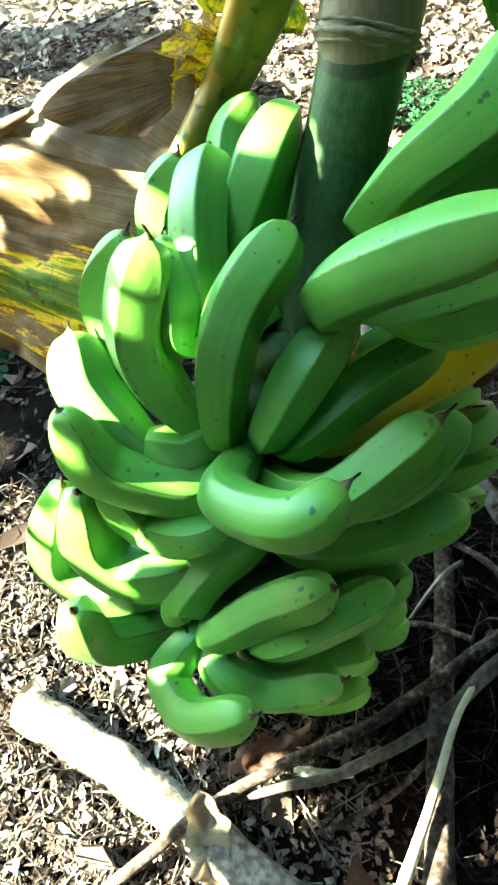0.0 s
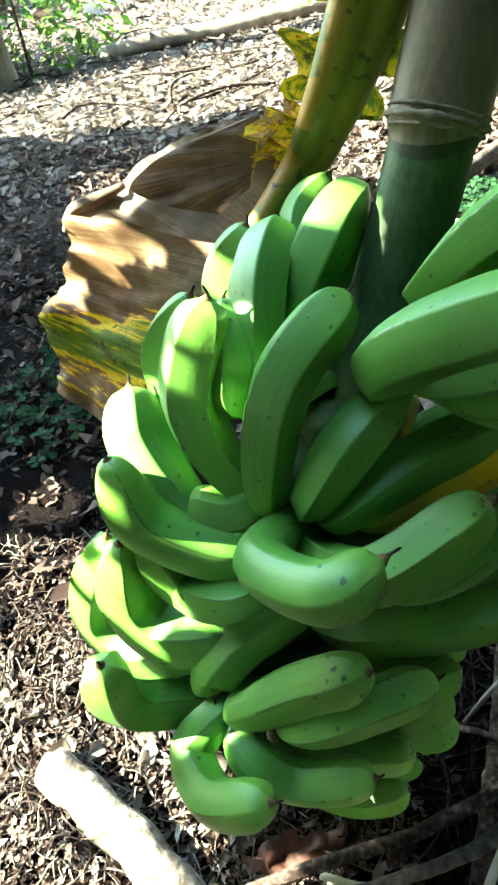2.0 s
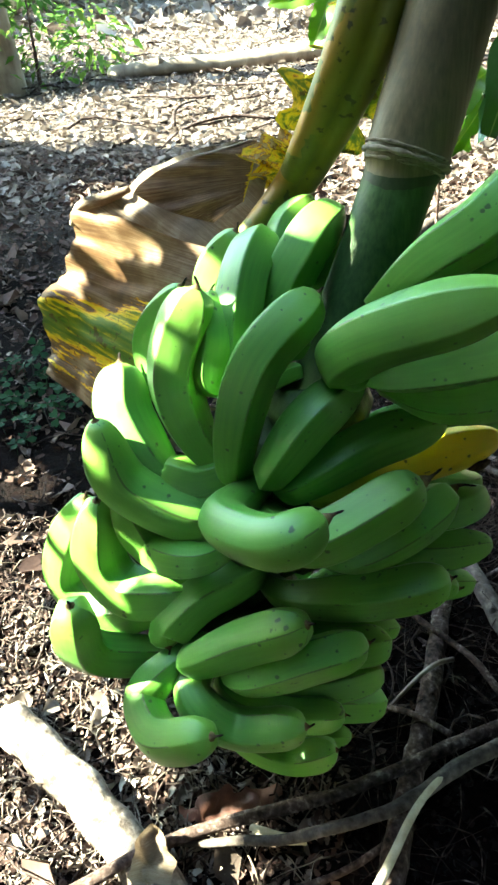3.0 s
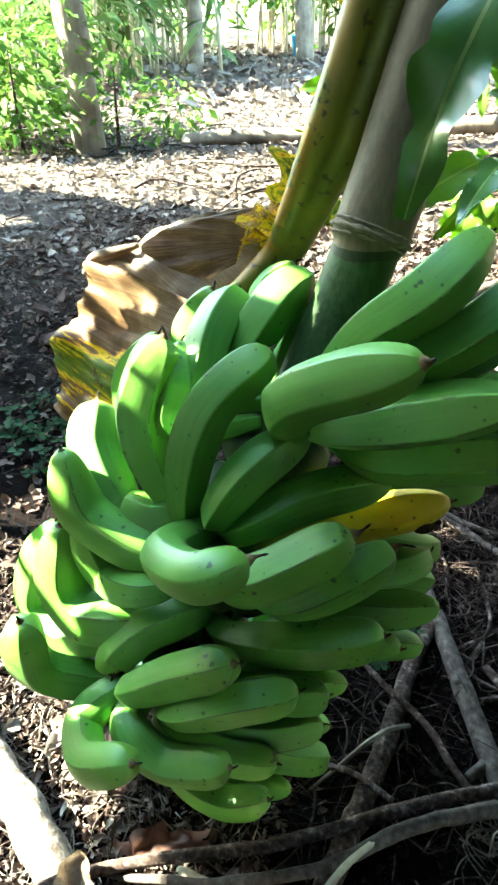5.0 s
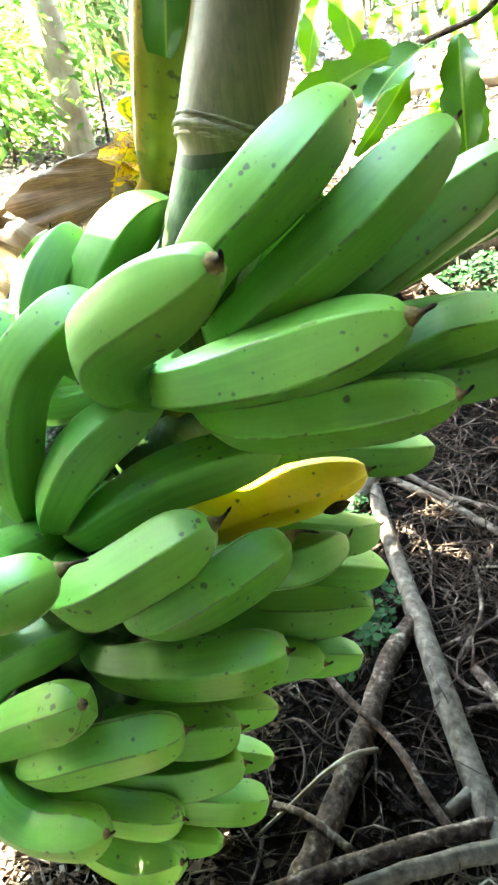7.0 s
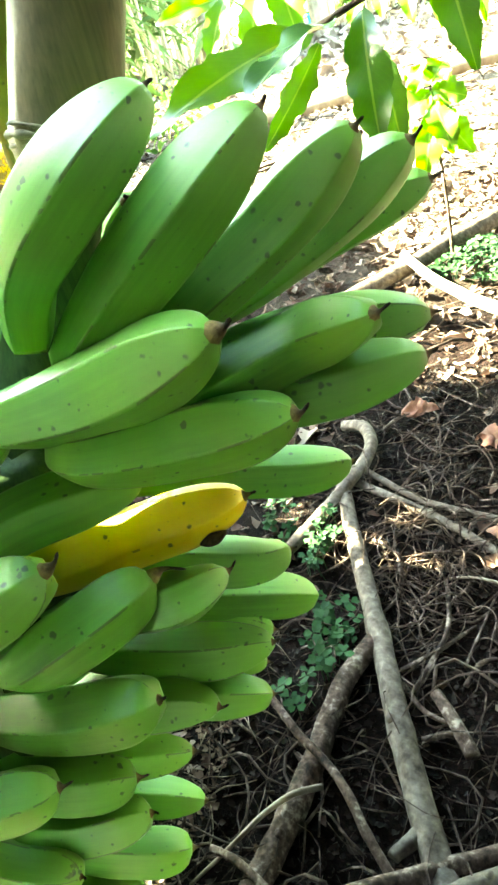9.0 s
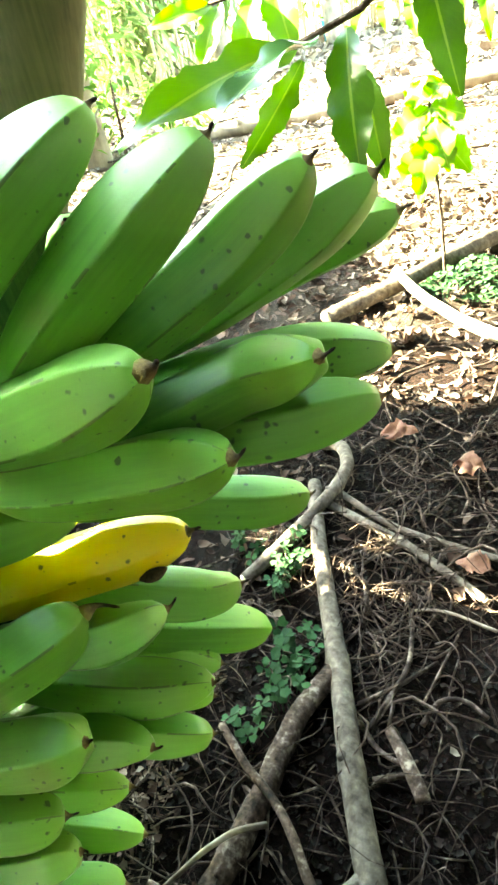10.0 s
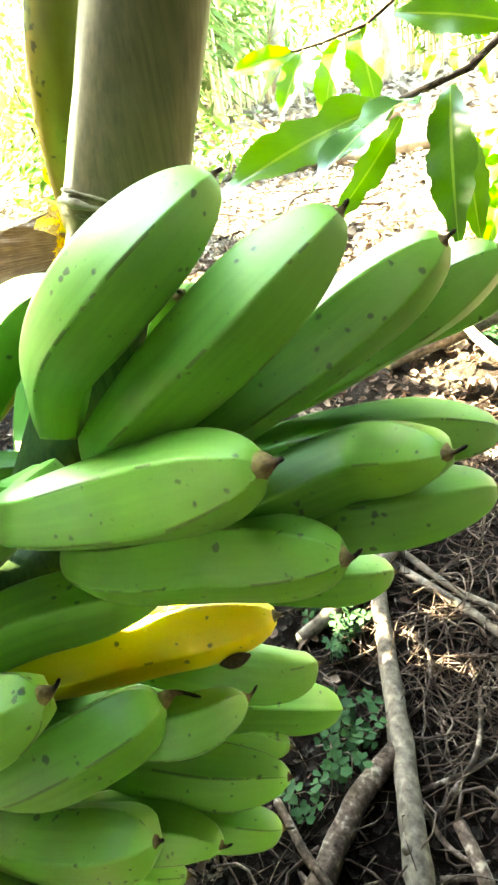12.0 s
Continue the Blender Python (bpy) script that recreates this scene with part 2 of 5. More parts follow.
CLOVER = flake_material("clover_leaf", [(0.1, (0.0072, 0.0240, 0.0102)), (0.9, (0.0192, 0.0510, 0.0180))], 0.25)


def living_leaf(name, dark, light, share, rough=0.35):
    m, nt, b, out = nodes_of(name)
    across = attribute(nt, "across")
    along = attribute(nt, "along")
    w = nt.nodes.new("ShaderNodeMath")
    w.operation = "SINE"
    nt.links.new(calc(nt, "ADD", calc(nt, "MULTIPLY", along, 110), calc(nt, "MULTIPLY", across, -22)), w.inputs[0])
    vein = calc(nt, "GREATER_THAN", w.outputs[0], 0.93)
    rib = calc(nt, "LESS_THAN", across, 0.06)
    tone = calc(nt, "ADD", calc(nt, "MULTIPLY", noise_tex(nt, 35, 4), 0.6), calc(nt, "MULTIPLY", chance(nt), 0.4))
    col = ramp(nt, tone, [(0.25, dark), (0.8, light)])
    col = mixed(nt, calc(nt, "MULTIPLY", vein, 0.03), col, (0.30, 0.38, 0.12))
    col = mixed(nt, calc(nt, "MULTIPLY", rib, 0.45), col, (0.34, 0.38, 0.14))
    nt.links.new(col, b.inputs["Base Color"])
    b.inputs["Roughness"].default_value = rough
    bump(nt, b, w.outputs[0], 0.02, 0.001)
    see_through(nt, b, out, mixed(nt, 1.0, col, (0.46, 0.55, 0.06), "MULTIPLY"), share)
    return m


MANGO = living_leaf("glossy_green_leaf", (0.045, 0.11, 0.016), (0.10, 0.20, 0.025), 0.45, 0.28)
# darker, less translucent copy of the glossy leaf, shade put into its colour
MANGO_SHADED = living_leaf("shaded_glossy_leaf", (0.026, 0.072, 0.018), (0.058, 0.135, 0.030), 0.12, 0.27)
SAPLING = living_leaf("young_green_leaf", (0.09, 0.20, 0.02), (0.16, 0.30, 0.03), 0.5, 0.4)


def banana_leaf_material(name, dry_stops, streaks=1.0):
    """A dying leaf: dry brown with ragged yellow borders round what is still green."""
    m, nt, b, out = nodes_of(name)
    u, v, life = attribute(nt, "along"), attribute(nt, "across"), attribute(nt, "life")

    def leaf_noise(su, sv, scale, detail, rough_by):
        comb = nt.nodes.new("ShaderNodeCombineXYZ")
        nt.links.new(calc(nt, "MULTIPLY", u, su), comb.inputs[0])
        nt.links.new(calc(nt, "MULTIPLY", v, sv), comb.inputs[1])
        return noise_tex(nt, scale, detail, rough_by, coords=comb.outputs[0])

    rag = leaf_noise(34, 4, 1.0, 4, 0.6)
    fibre = leaf_noise(70, 1.6, 2.0, 5, 0.7)
    thread = leaf_noise(160, 1.0, 1.0, 3, 0.6)
    cloud = noise_tex(nt, 20, 4)
    state = calc(nt, "ADD", life, calc(nt, "MULTIPLY", calc(nt, "SUBTRACT", rag, 0.5), 1.0))
    mixdry = calc(nt, "ADD", calc(nt, "MULTIPLY", fibre, 0.45 * streaks), calc(nt, "ADD", calc(nt, "MULTIPLY", thread, 0.25 * streaks), calc(nt, "MULTIPLY", cloud, 1 - 0.7 * streaks)))
    dry = ramp(nt, mixdry, dry_stops)
    alive = ramp(nt, state, [(0.46, (0.10, 0.045, 0.012)), (0.49, (0.50, 0.22, 0.010)), (0.54, (0.66, 0.42, 0.015)), (0.62, (0.50, 0.36, 0.015)), (0.70, (0.13, 0.15, 0.012)), (0.9, (0.05, 0.10, 0.014))])
    blot = calc(nt, "GREATER_THAN", noise_tex(nt, 75, 3, 0.5), 0.64)
    edge = calc(nt, "LESS_THAN", calc(nt, "ABSOLUTE", calc(nt, "SUBTRACT", noise_tex(nt, 45, 2, 0.5), 0.60)), 0.008)
    alive = mixed(nt, calc(nt, "MULTIPLY", calc(nt, "MAXIMUM", blot, edge), 0.8), alive, (0.055, 0.030, 0.010))
    col = mixed(nt, calc(nt, "GREATER_THAN", state, 0.455), dry, alive)
    nt.links.new(col, b.inputs["Base Color"])
    b.inputs["Roughness"].default_value = 0.65
    b.inputs["Specular IOR Level"].default_value = 0.2
    bump(nt, b, mixdry, 0.5, 0.002)
    see_through(nt, b, out, col, 0.3)
    return m


DYING = banana_leaf_material("dying_leaf", [(0.34, (0.0589, 0.0341, 0.0198)), (0.48, (0.1550, 0.1085, 0.0713)), (0.62, (0.2976, 0.2511, 0.1984))], 0.6)
DYING_WING = banana_leaf_material("withering_strip", [(0.34, (0.10, 0.055, 0.02)), (0.48, (0.26, 0.16, 0.05)), (0.62, (0.42, 0.30, 0.12))], 0.6)
RUSSET = banana_leaf_material("russet_leaf", [(0.34, (0.035, 0.014, 0.010)), (0.48, (0.12, 0.052, 0.038)), (0.62, (0.27, 0.14, 0.105))], 0.3)
STREAKED = banana_leaf_material("streaked_leaf", [(0.34, (0.0390, 0.0169, 0.0065)), (0.48, (0.1170, 0.0618, 0.0260)), (0.62, (0.2470, 0.1690, 0.0975))], 0.7)
FLAP = banana_leaf_material("dry_flap_leaf", [(0.36, (0.0238, 0.0110, 0.0059)), (0.48, (0.0935, 0.0493, 0.0255)), (0.60, (0.2295, 0.1487, 0.0892))], 1.0)


def petiole_material():
    """Olive-yellow fleshy midrib with dark rot spots, orange towards one edge."""
    m, nt, b, _ = nodes_of("leaf_midrib")
    line = noise_tex(nt, 40, 4, 0.6, stretch=(1, 1, 0.12))
    cloud = noise_tex(nt, 16, 3)
    tone = calc(nt, "ADD", calc(nt, "MULTIPLY", line, 0.5), calc(nt, "MULTIPLY", cloud, 0.5))
    col = ramp(nt, tone, [(0.36, (0.085, 0.092, 0.010)), (0.55, (0.165, 0.155, 0.014)), (0.68, (0.26, 0.215, 0.019))])
    rim = calc(nt, "MULTIPLY", attribute(nt, "across"), calc(nt, "GREATER_THAN", noise_tex(nt, 22, 3), 0.46))
    col = mixed(nt, rim, col, (0.30, 0.165, 0.018))
    spot = ramp(nt, noise_tex(nt, 85, 3, 0.55), [(0.63, (0, 0, 0)), (0.68, (0.8, 0.8, 0.8))])
    col = mixed(nt, spot, col, (0.022, 0.018, 0.006))
    nt.links.new(col, b.inputs["Base Color"])
    b.inputs["Roughness"].default_value = 0.5
    bump(nt, b, line, 0.25, 0.002)
    return m


PETIOLE = petiole_material()


# ---- mesh helpers ----
def spline(points, n):
    """A smooth line through the points, evenly sampled."""
    p = [Vector(q) for q in points]
    p = [p[0] * 2 - p[1], *p, p[-1] * 2 - p[-2]]
    fine = []
    for a, b, c, d in zip(p, p[1:], p[2:], p[3:]):
        for k in range(24):
            t = k / 24
            fine.append(0.5 * (2 * b + (c - a) * t + (2 * a - 5 * b + 4 * c - d) * t * t + (3 * b - a - 3 * c + d) * t ** 3))
    fine.append(p[-2])
    far = [0.0]
    for a, b in zip(fine, fine[1:]):
        far.append(far[-1] + (b - a).length)
    xyz = np.array(fine)
    s = np.linspace(0, far[-1], n)
    return [Vector(row) for row in np.stack([np.interp(s, far, xyz[:, k]) for k in range(3)], 1)]


def tube(line, radii, sides=8, shape=None, up=(0.3, 0.2, 1), turns=None):
    """Vertices and faces of a closed tube; shape gives a factor for each side."""
    verts, faces, n = [], [], len(line)
    normal = None
    for i, p in enumerate(line):
        ahead = (line[min(i + 1, n - 1)] - line[max(i - 1, 0)]).normalized()
        base = Vector(up) if normal is None else normal
        normal = (base - ahead * base.dot(ahead)).normalized()
        side = ahead.cross(normal)
        for k in range(sides):
            a = turns[k] if turns else 2 * math.pi * k / sides
            f = radii[i] * (shape[k] if shape else 1.0)
            verts.append(p + (normal * math.cos(a) + side * math.sin(a)) * f)
    for i in range(n - 1):
        for k in range(sides):
            a, b = i * sides + k, i * sides + (k + 1) % sides
            faces.append((a, b, b + sides, a + sides))
    faces.append(tuple(range(sides))[::-1])
    faces.append(tuple((n - 1) * sides + k for k in range(sides)))
    return verts, faces


def mesh_of(name, verts, faces, material, smooth=True, values=None):
    me = bpy.data.meshes.new(name)
    me.from_pydata([tuple(v) for v in verts], [], faces)
    me.materials.append(material)
    if smooth:
        me.polygons.foreach_set("use_smooth", [True] * len(me.polygons))
    for key, some in (values or {}).items():
        me.attributes.new(key, "FLOAT", "POINT").data.foreach_set("value", np.array(some, np.float32))
    me.update()
    return me


def part(name, shape, material, parent=None, label="", values=None, smooth=True):
    ob = new(name, mesh_of(name, shape[0], shape[1], material, smooth, values))
    ob.parent = parent
    return tagged(ob, label)


def thing(name, label, category, group="", kind=""):
    return tagged(new(name), label, category, group, kind)


def rough(x, y, z=0.0, scale=1.0):
    return noise.noise(Vector((x * scale, y * scale, z)))


def ground_height(x, y):
    far = min(1.0, max(0.0, (y - 0.3) / 1.2))
    near = 0.010 * rough(x, y, 3, 9) + 0.006 * rough(x, y, 7, 31) + 0.003 * rough(x, y, 9, 80)
    return 0.012 + 0.02 * far + near + 0.03 * far * rough(x, y, 1, 1.7)


# ---- ground ----
def make_ground():
    a = np.sinh(np.linspace(-7.0, 7.0, 330))
    xs, ys = 0.075 * a * 1.3 - 0.02, 0.075 * a * 1.3 + 0.45
    verts = [(x, y, ground_height(x, y)) for y in ys for x in xs]
    n = len(xs)
    faces = [(j * n + i, j * n + i + 1, j * n + n + i + 1, j * n + n + i) for j in range(len(ys) - 1) for i in range(n - 1)]
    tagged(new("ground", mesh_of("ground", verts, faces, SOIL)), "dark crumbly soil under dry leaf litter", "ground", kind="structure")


make_ground()


# ---- the bunch ----
AXIS = [(0.160, 0.614, 0.92), (0.108, 0.548, 0.70), (0.064, 0.490, 0.512), (0.036, 0.450, 0.42), (0.0, 0.395, 0.32), (-0.04, 0.325, 0.19), (-0.055, 0.295, 0.10)]
bunch = thing("banana_bunch", "large green banana bunch on its stalk, one banana ripe yellow", "banana bunch")


def axis_at(z):
    for a, b in zip(AXIS, AXIS[1:]):
        if b[2] <= z:
            t = (z - b[2]) / (a[2] - b[2])
            return Vector(b).lerp(Vector(a), t)
    return Vector(AXIS[-1])


def make_stalk():
    line = spline([(0.30, 0.80, 1.55), (0.225, 0.70, 1.2), *AXIS], 420)
    radii = []
    for p in line:
        r = 0.0275 + 0.0036 * min(1, max(0, (p.z - 0.502) / 0.007)) + 0.0010 * math.exp(-((p.z - 0.513) / 0.006) ** 2)
        if p.z < 0.42:
            r = 0.022 + 0.0055 * max(0, (p.z - 0.1) / 0.32)
        radii.append(r * (1 + 0.02 * rough(p.z, 0, 5, 25)))
    part("stalk", tube(line, radii, 28, [1 + 0.025 * math.sin(3 * k) + 0.012 * math.sin(7 * k) for k in range(28)]), STALK, bunch, "thick grey-green fibrous fruit stalk")
    for h, swell, fat in ((0.0, 0.0302, 0.0013), (0.0046, 0.0322, 0.0021), (0.0095, 0.0322, 0.0011)):
        c, d = axis_at(0.508 + h), (axis_at(0.56) - axis_at(0.48)).normalized()
        u = d.orthogonal().normalized()
        w = d.cross(u)
        ring = []
        for k in range(49):
            a = 2 * math.pi * k / 48
            ring.append(c + (u * math.cos(a) + w * math.sin(a)) * swell * (0.99 + 0.012 * math.sin(5 * a + h * 300)) + d * 0.0010 * math.sin(2 * a + h * 100))
        part("stalk_scar", tube(ring, [fat * (1 + 0.3 * math.sin(i * 1.3 + h * 500)) for i in range(49)], 8), RING, bunch, "raised brown ring scar")


make_stalk()
PEEL_SHAPE, PEEL_TURNS, RIDGE = [], [], []
for face in range(5):
    for deg in (0, 4, 19, 36, 53, 68):
        w = radians(deg - 36)
        PEEL_SHAPE.append(0.84 * math.cos(math.pi / 5) / math.cos(w) + 0.240 + (0.008 if deg == 0 else 0))
        PEEL_TURNS.append(radians(72 * face + deg))
        RIDGE.append(1.0 if deg == 0 else 0.0)


def cushions():
    """The swollen seats from which each hand of fruit grows, fattened to fill gaps that should look dark."""
    for z, r in ((0.345, 0.032), (0.295, 0.039), (0.240, 0.040), (0.185, 0.037), (0.125, 0.031)):
        c, d = axis_at(z), (axis_at(z + 0.03) - axis_at(z - 0.03)).normalized()
        u = d.orthogonal().normalized()
        w = d.cross(u)
        ring = [c + (u * math.cos(k * math.pi / 12) + w * math.sin(k * math.pi / 12)) * r * 0.75 + d * 0.012 * math.sin(k * math.pi / 12 + z * 40) for k in range(25)]
        part("hand_seat", tube(ring, [r * (0.62 + 0.08 * math.sin(k * 2.1)) for k in range(25)], 10), STALK, bunch)


cushions()


def banana(base, mid, tip, r, ripe=False, nib=0.008, turn=36, via=None, neck=0.66, node=None, blunt=False, swell=0.5, rounded=0.0, ridge=None):
    """One fruit from the crown on the stalk through its middle to its withered tip."""
    base, mid, tip = Vector(base), Vector(mid), Vector(tip)
    node = Vector(node) if node else axis_at(min(0.43, base.z - 0.012))
    if (base - node).length > 0.05:
        node = base + (node - base).normalized() * 0.05
    n = 46
    line = spline([node, base, via, mid, tip] if via else [node, base, mid, tip], n)
    total = sum((a - b).length for a, b in zip(line, line[1:]))
    to_base = min(0.4, (base - node).length / total)
    root = 0.38 if neck < 0.82 else 0.66
    radii = []
    for i in range(n):
        s = i / (n - 1)
        if s < to_base:
            f = root + (neck - root) * s / max(to_base, 1e-4)
        else:
            t = (s - to_base) / (1 - to_base)
            f = neck + (1 - neck) * math.sin(min(1, t / swell) * math.pi / 2)
        end = (1 - s) * total / r
        reach, power = (1.5, 0.52) if blunt else (2.6, 0.66)
        if end < reach:
            q = end / reach
            f *= 0.23 + 0.77 * (1 - (1 - q) ** 2) ** power
        radii.append(r * f)
    out = line[2] - line[0]
    out.normalize()
    up = Euler((0, 0, 0)).to_matrix() @ Vector((0.05, 0.0, 1))
    up = Matrix.Rotation(radians(turn + random.uniform(-12, 12) if ridge is None else ridge), 3, out) @ up
    verts, faces = tube(line, radii, 30, [q + (1 - q) * rounded for q in PEEL_SHAPE], up, PEEL_TURNS)
    along = [i / (n - 1) for i in range(n) for _ in range(30)]
    fruit = part("banana", (verts, faces), RIPE if ripe else PEEL, bunch, "ripe yellow banana with brown flecks" if ripe else "",
                 {"along": along, "ridge": RIDGE * n, "round": [k / 30 for k in range(30)] * n})
    way = (line[-1] - line[-3]).normalized()
    bend = Vector((random.uniform(-1, 1), random.uniform(-1, 1), random.uniform(-0.6, 0.8))) * 0.45
    nib *= random.uniform(0.6, 1.25)
    stub = spline([tip - way * 0.0025, tip + way * nib * 0.4, tip + (way + bend).normalized() * nib], 8)
    stub_r = [radii[-1] * q for q in (1.0, 1.03, 0.72, 0.36, 0.24, 0.20, 0.22, 0.09)]
    part("blossom_tip", tube(stub, stub_r, 14, [1 + 0.07 * math.sin(3 * k) + 0.04 * math.sin(5 * k + 1) for k in range(14)]), TIP, fruit, "withered dark brown tip", {"along": [i / 7 for i in range(8) for _ in range(14)]})
    return fruit


banana((0.083, 0.398, 0.471), (0.121, 0.397, 0.504), (0.153, 0.436, 0.535), 0.0206, ridge=45, node=(0.052, 0.412, 0.428), neck=0.86)
banana((0.107, 0.409, 0.438), (0.157, 0.411, 0.477), (0.203, 0.440, 0.517), 0.0202, ridge=31, node=(0.069, 0.419, 0.409), neck=0.84)
banana((0.127, 0.425, 0.421), (0.186, 0.464, 0.459), (0.236, 0.466, 0.498), 0.0191, node=(0.083, 0.408, 0.392), neck=0.84)
banana((0.115, 0.470, 0.405), (0.190, 0.510, 0.440), (0.251, 0.514, 0.479), 0.0195)
banana((0.100, 0.500, 0.395), (0.190, 0.560, 0.425), (0.250, 0.569, 0.445), 0.0180)
banana((0.065, 0.470, 0.410), (0.096, 0.468, 0.441), (0.135, 0.424, 0.491), 0.0180)
banana((-0.035, 0.413, 0.397), (-0.007, 0.451, 0.460), (0.015, 0.493, 0.474), 0.0198, ridge=15)
banana((-0.030, 0.460, 0.385), (-0.035, 0.522, 0.439), (-0.014, 0.543, 0.466), 0.0168)
banana((0.000, 0.455, 0.380), (0.006, 0.480, 0.425), (0.018, 0.485, 0.455), 0.0170)
banana((-0.044, 0.375, 0.383), (-0.048, 0.413, 0.440), (-0.040, 0.462, 0.466), 0.0185, blunt=True)
banana((-0.060, 0.420, 0.360), (-0.085, 0.455, 0.420), (-0.062, 0.458, 0.467), 0.0170)
banana((-0.066, 0.354, 0.322), (-0.094, 0.363, 0.387), (-0.075, 0.383, 0.453), 0.0204, blunt=True, ridge=20)
banana((-0.090, 0.385, 0.325), (-0.129, 0.420, 0.380), (-0.099, 0.420, 0.436), 0.0180)
banana((-0.064, 0.365, 0.385), (-0.066, 0.379, 0.413), (-0.071, 0.407, 0.439), 0.0165)
banana((-0.044, 0.335, 0.326), (-0.028, 0.345, 0.413), (0.012, 0.384, 0.453), 0.0189, blunt=True, ridge=18)
banana((0.042, 0.371, 0.401), (0.057, 0.326, 0.455), (0.129, 0.298, 0.499), 0.0210, neck=0.72, nib=0.012, swell=0.35, via=(0.033, 0.358, 0.415), ridge=36, rounded=0.25)
banana((0.062, 0.364, 0.406), (0.120, 0.377, 0.416), (0.191, 0.370, 0.446), 0.0222, nib=0.015, ridge=53)
banana((0.135, 0.395, 0.390), (0.197, 0.440, 0.404), (0.246, 0.419, 0.428), 0.0171, ridge=68)
banana((0.100, 0.450, 0.375), (0.185, 0.500, 0.380), (0.250, 0.526, 0.378), 0.0200)
banana((0.120, 0.430, 0.370), (0.200, 0.440, 0.375), (0.257, 0.467, 0.381), 0.0190)
banana((0.101, 0.364, 0.382), (0.150, 0.390, 0.378), (0.213, 0.384, 0.397), 0.0194, ridge=18)
banana((0.070, 0.440, 0.310), (0.153, 0.494, 0.278), (0.185, 0.521, 0.269), 0.0180)
banana((-0.014, 0.323, 0.335), (0.013, 0.338, 0.376), (0.044, 0.377, 0.391), 0.0181, ridge=6)
banana((0.001, 0.325, 0.324), (0.054, 0.353, 0.348), (0.109, 0.390, 0.350), 0.0183, ridge=31)
RIPE_ONE = banana((0.025, 0.343, 0.306), (0.089, 0.390, 0.306), (0.156, 0.415, 0.321), 0.0191, ripe=True, rounded=0.5)
banana((-0.045, 0.352, 0.315), (-0.078, 0.340, 0.309), (-0.106, 0.338, 0.320), 0.0165, blunt=True)
banana((-0.100, 0.340, 0.306), (-0.142, 0.366, 0.343), (-0.151, 0.394, 0.378), 0.0235, blunt=True, rounded=0.3)
banana((-0.067, 0.346, 0.292), (-0.132, 0.320, 0.317), (-0.144, 0.322, 0.373), 0.0213, neck=0.8, swell=0.25, rounded=0.7, via=(-0.078, 0.322, 0.285))
banana((-0.030, 0.328, 0.313), (0.006, 0.243, 0.351), (0.034, 0.261, 0.358), 0.0182, nib=0.018, swell=0.3, rounded=0.75, via=(-0.040, 0.283, 0.324), blunt=True)
banana((-0.017, 0.322, 0.294), (0.026, 0.286, 0.314), (0.094, 0.316, 0.350), 0.0193, nib=0.020, blunt=True)
banana((0.040, 0.311, 0.270), (0.084, 0.322, 0.295), (0.119, 0.357, 0.308), 0.0188, nib=0.016, blunt=True)
banana((0.050, 0.360, 0.265), (0.123, 0.359, 0.287), (0.146, 0.387, 0.286), 0.0162)
banana((0.050, 0.400, 0.270), (0.129, 0.434, 0.245), (0.152, 0.458, 0.238), 0.0180)
banana((0.060, 0.400, 0.235), (0.110, 0.435, 0.210), (0.151, 0.484, 0.166), 0.0170)
banana((0.050, 0.380, 0.220), (0.100, 0.420, 0.195), (0.135, 0.435, 0.180), 0.0165)
banana((0.000, 0.304, 0.227), (0.067, 0.308, 0.237), (0.124, 0.320, 0.252), 0.0195, blunt=True, ridge=1)
banana((0.040, 0.360, 0.225), (0.118, 0.377, 0.222), (0.162, 0.388, 0.227), 0.0180)
banana((0.050, 0.335, 0.200), (0.116, 0.347, 0.209), (0.136, 0.349, 0.209), 0.0165)
banana((0.060, 0.360, 0.185), (0.135, 0.374, 0.186), (0.152, 0.383, 0.180), 0.0155)
banana((0.040, 0.380, 0.180), (0.090, 0.410, 0.170), (0.128, 0.425, 0.155), 0.0155)
banana((-0.033, 0.315, 0.235), (-0.093, 0.270, 0.202), (-0.091, 0.260, 0.196), 0.0180, neck=0.8, swell=0.25, via=(-0.069, 0.288, 0.226), blunt=True, ridge=30)
banana((-0.068, 0.292, 0.268), (-0.116, 0.314, 0.258), (-0.135, 0.312, 0.312), 0.0170, neck=0.8, swell=0.25)
banana((-0.093, 0.292, 0.224), (-0.162, 0.311, 0.240), (-0.153, 0.311, 0.302), 0.0225, neck=0.8, swell=0.25, via=(-0.138, 0.300, 0.213))
banana((-0.115, 0.298, 0.195), (-0.215, 0.332, 0.183), (-0.180, 0.338, 0.277), 0.0210, neck=0.8, swell=0.25, via=(-0.172, 0.312, 0.160))
banana((-0.112, 0.280, 0.151), (-0.160, 0.252, 0.184), (-0.155, 0.241, 0.258), 0.0185, neck=0.8, swell=0.25, blunt=True)
banana((-0.070, 0.251, 0.195), (-0.021, 0.255, 0.228), (0.024, 0.251, 0.262), 0.0185, blunt=True, rounded=0.5)
banana((-0.029, 0.244, 0.193), (0.023, 0.255, 0.213), (0.066, 0.278, 0.214), 0.0175, blunt=True)
banana((0.010, 0.290, 0.185), (0.052, 0.293, 0.183), (0.083, 0.313, 0.172), 0.0165, blunt=True)
banana((0.000, 0.320, 0.160), (0.050, 0.335, 0.150), (0.092, 0.356, 0.137), 0.0155)
banana((-0.020, 0.280, 0.135), (0.033, 0.288, 0.130), (0.081, 0.311, 0.133), 0.0165, blunt=True)
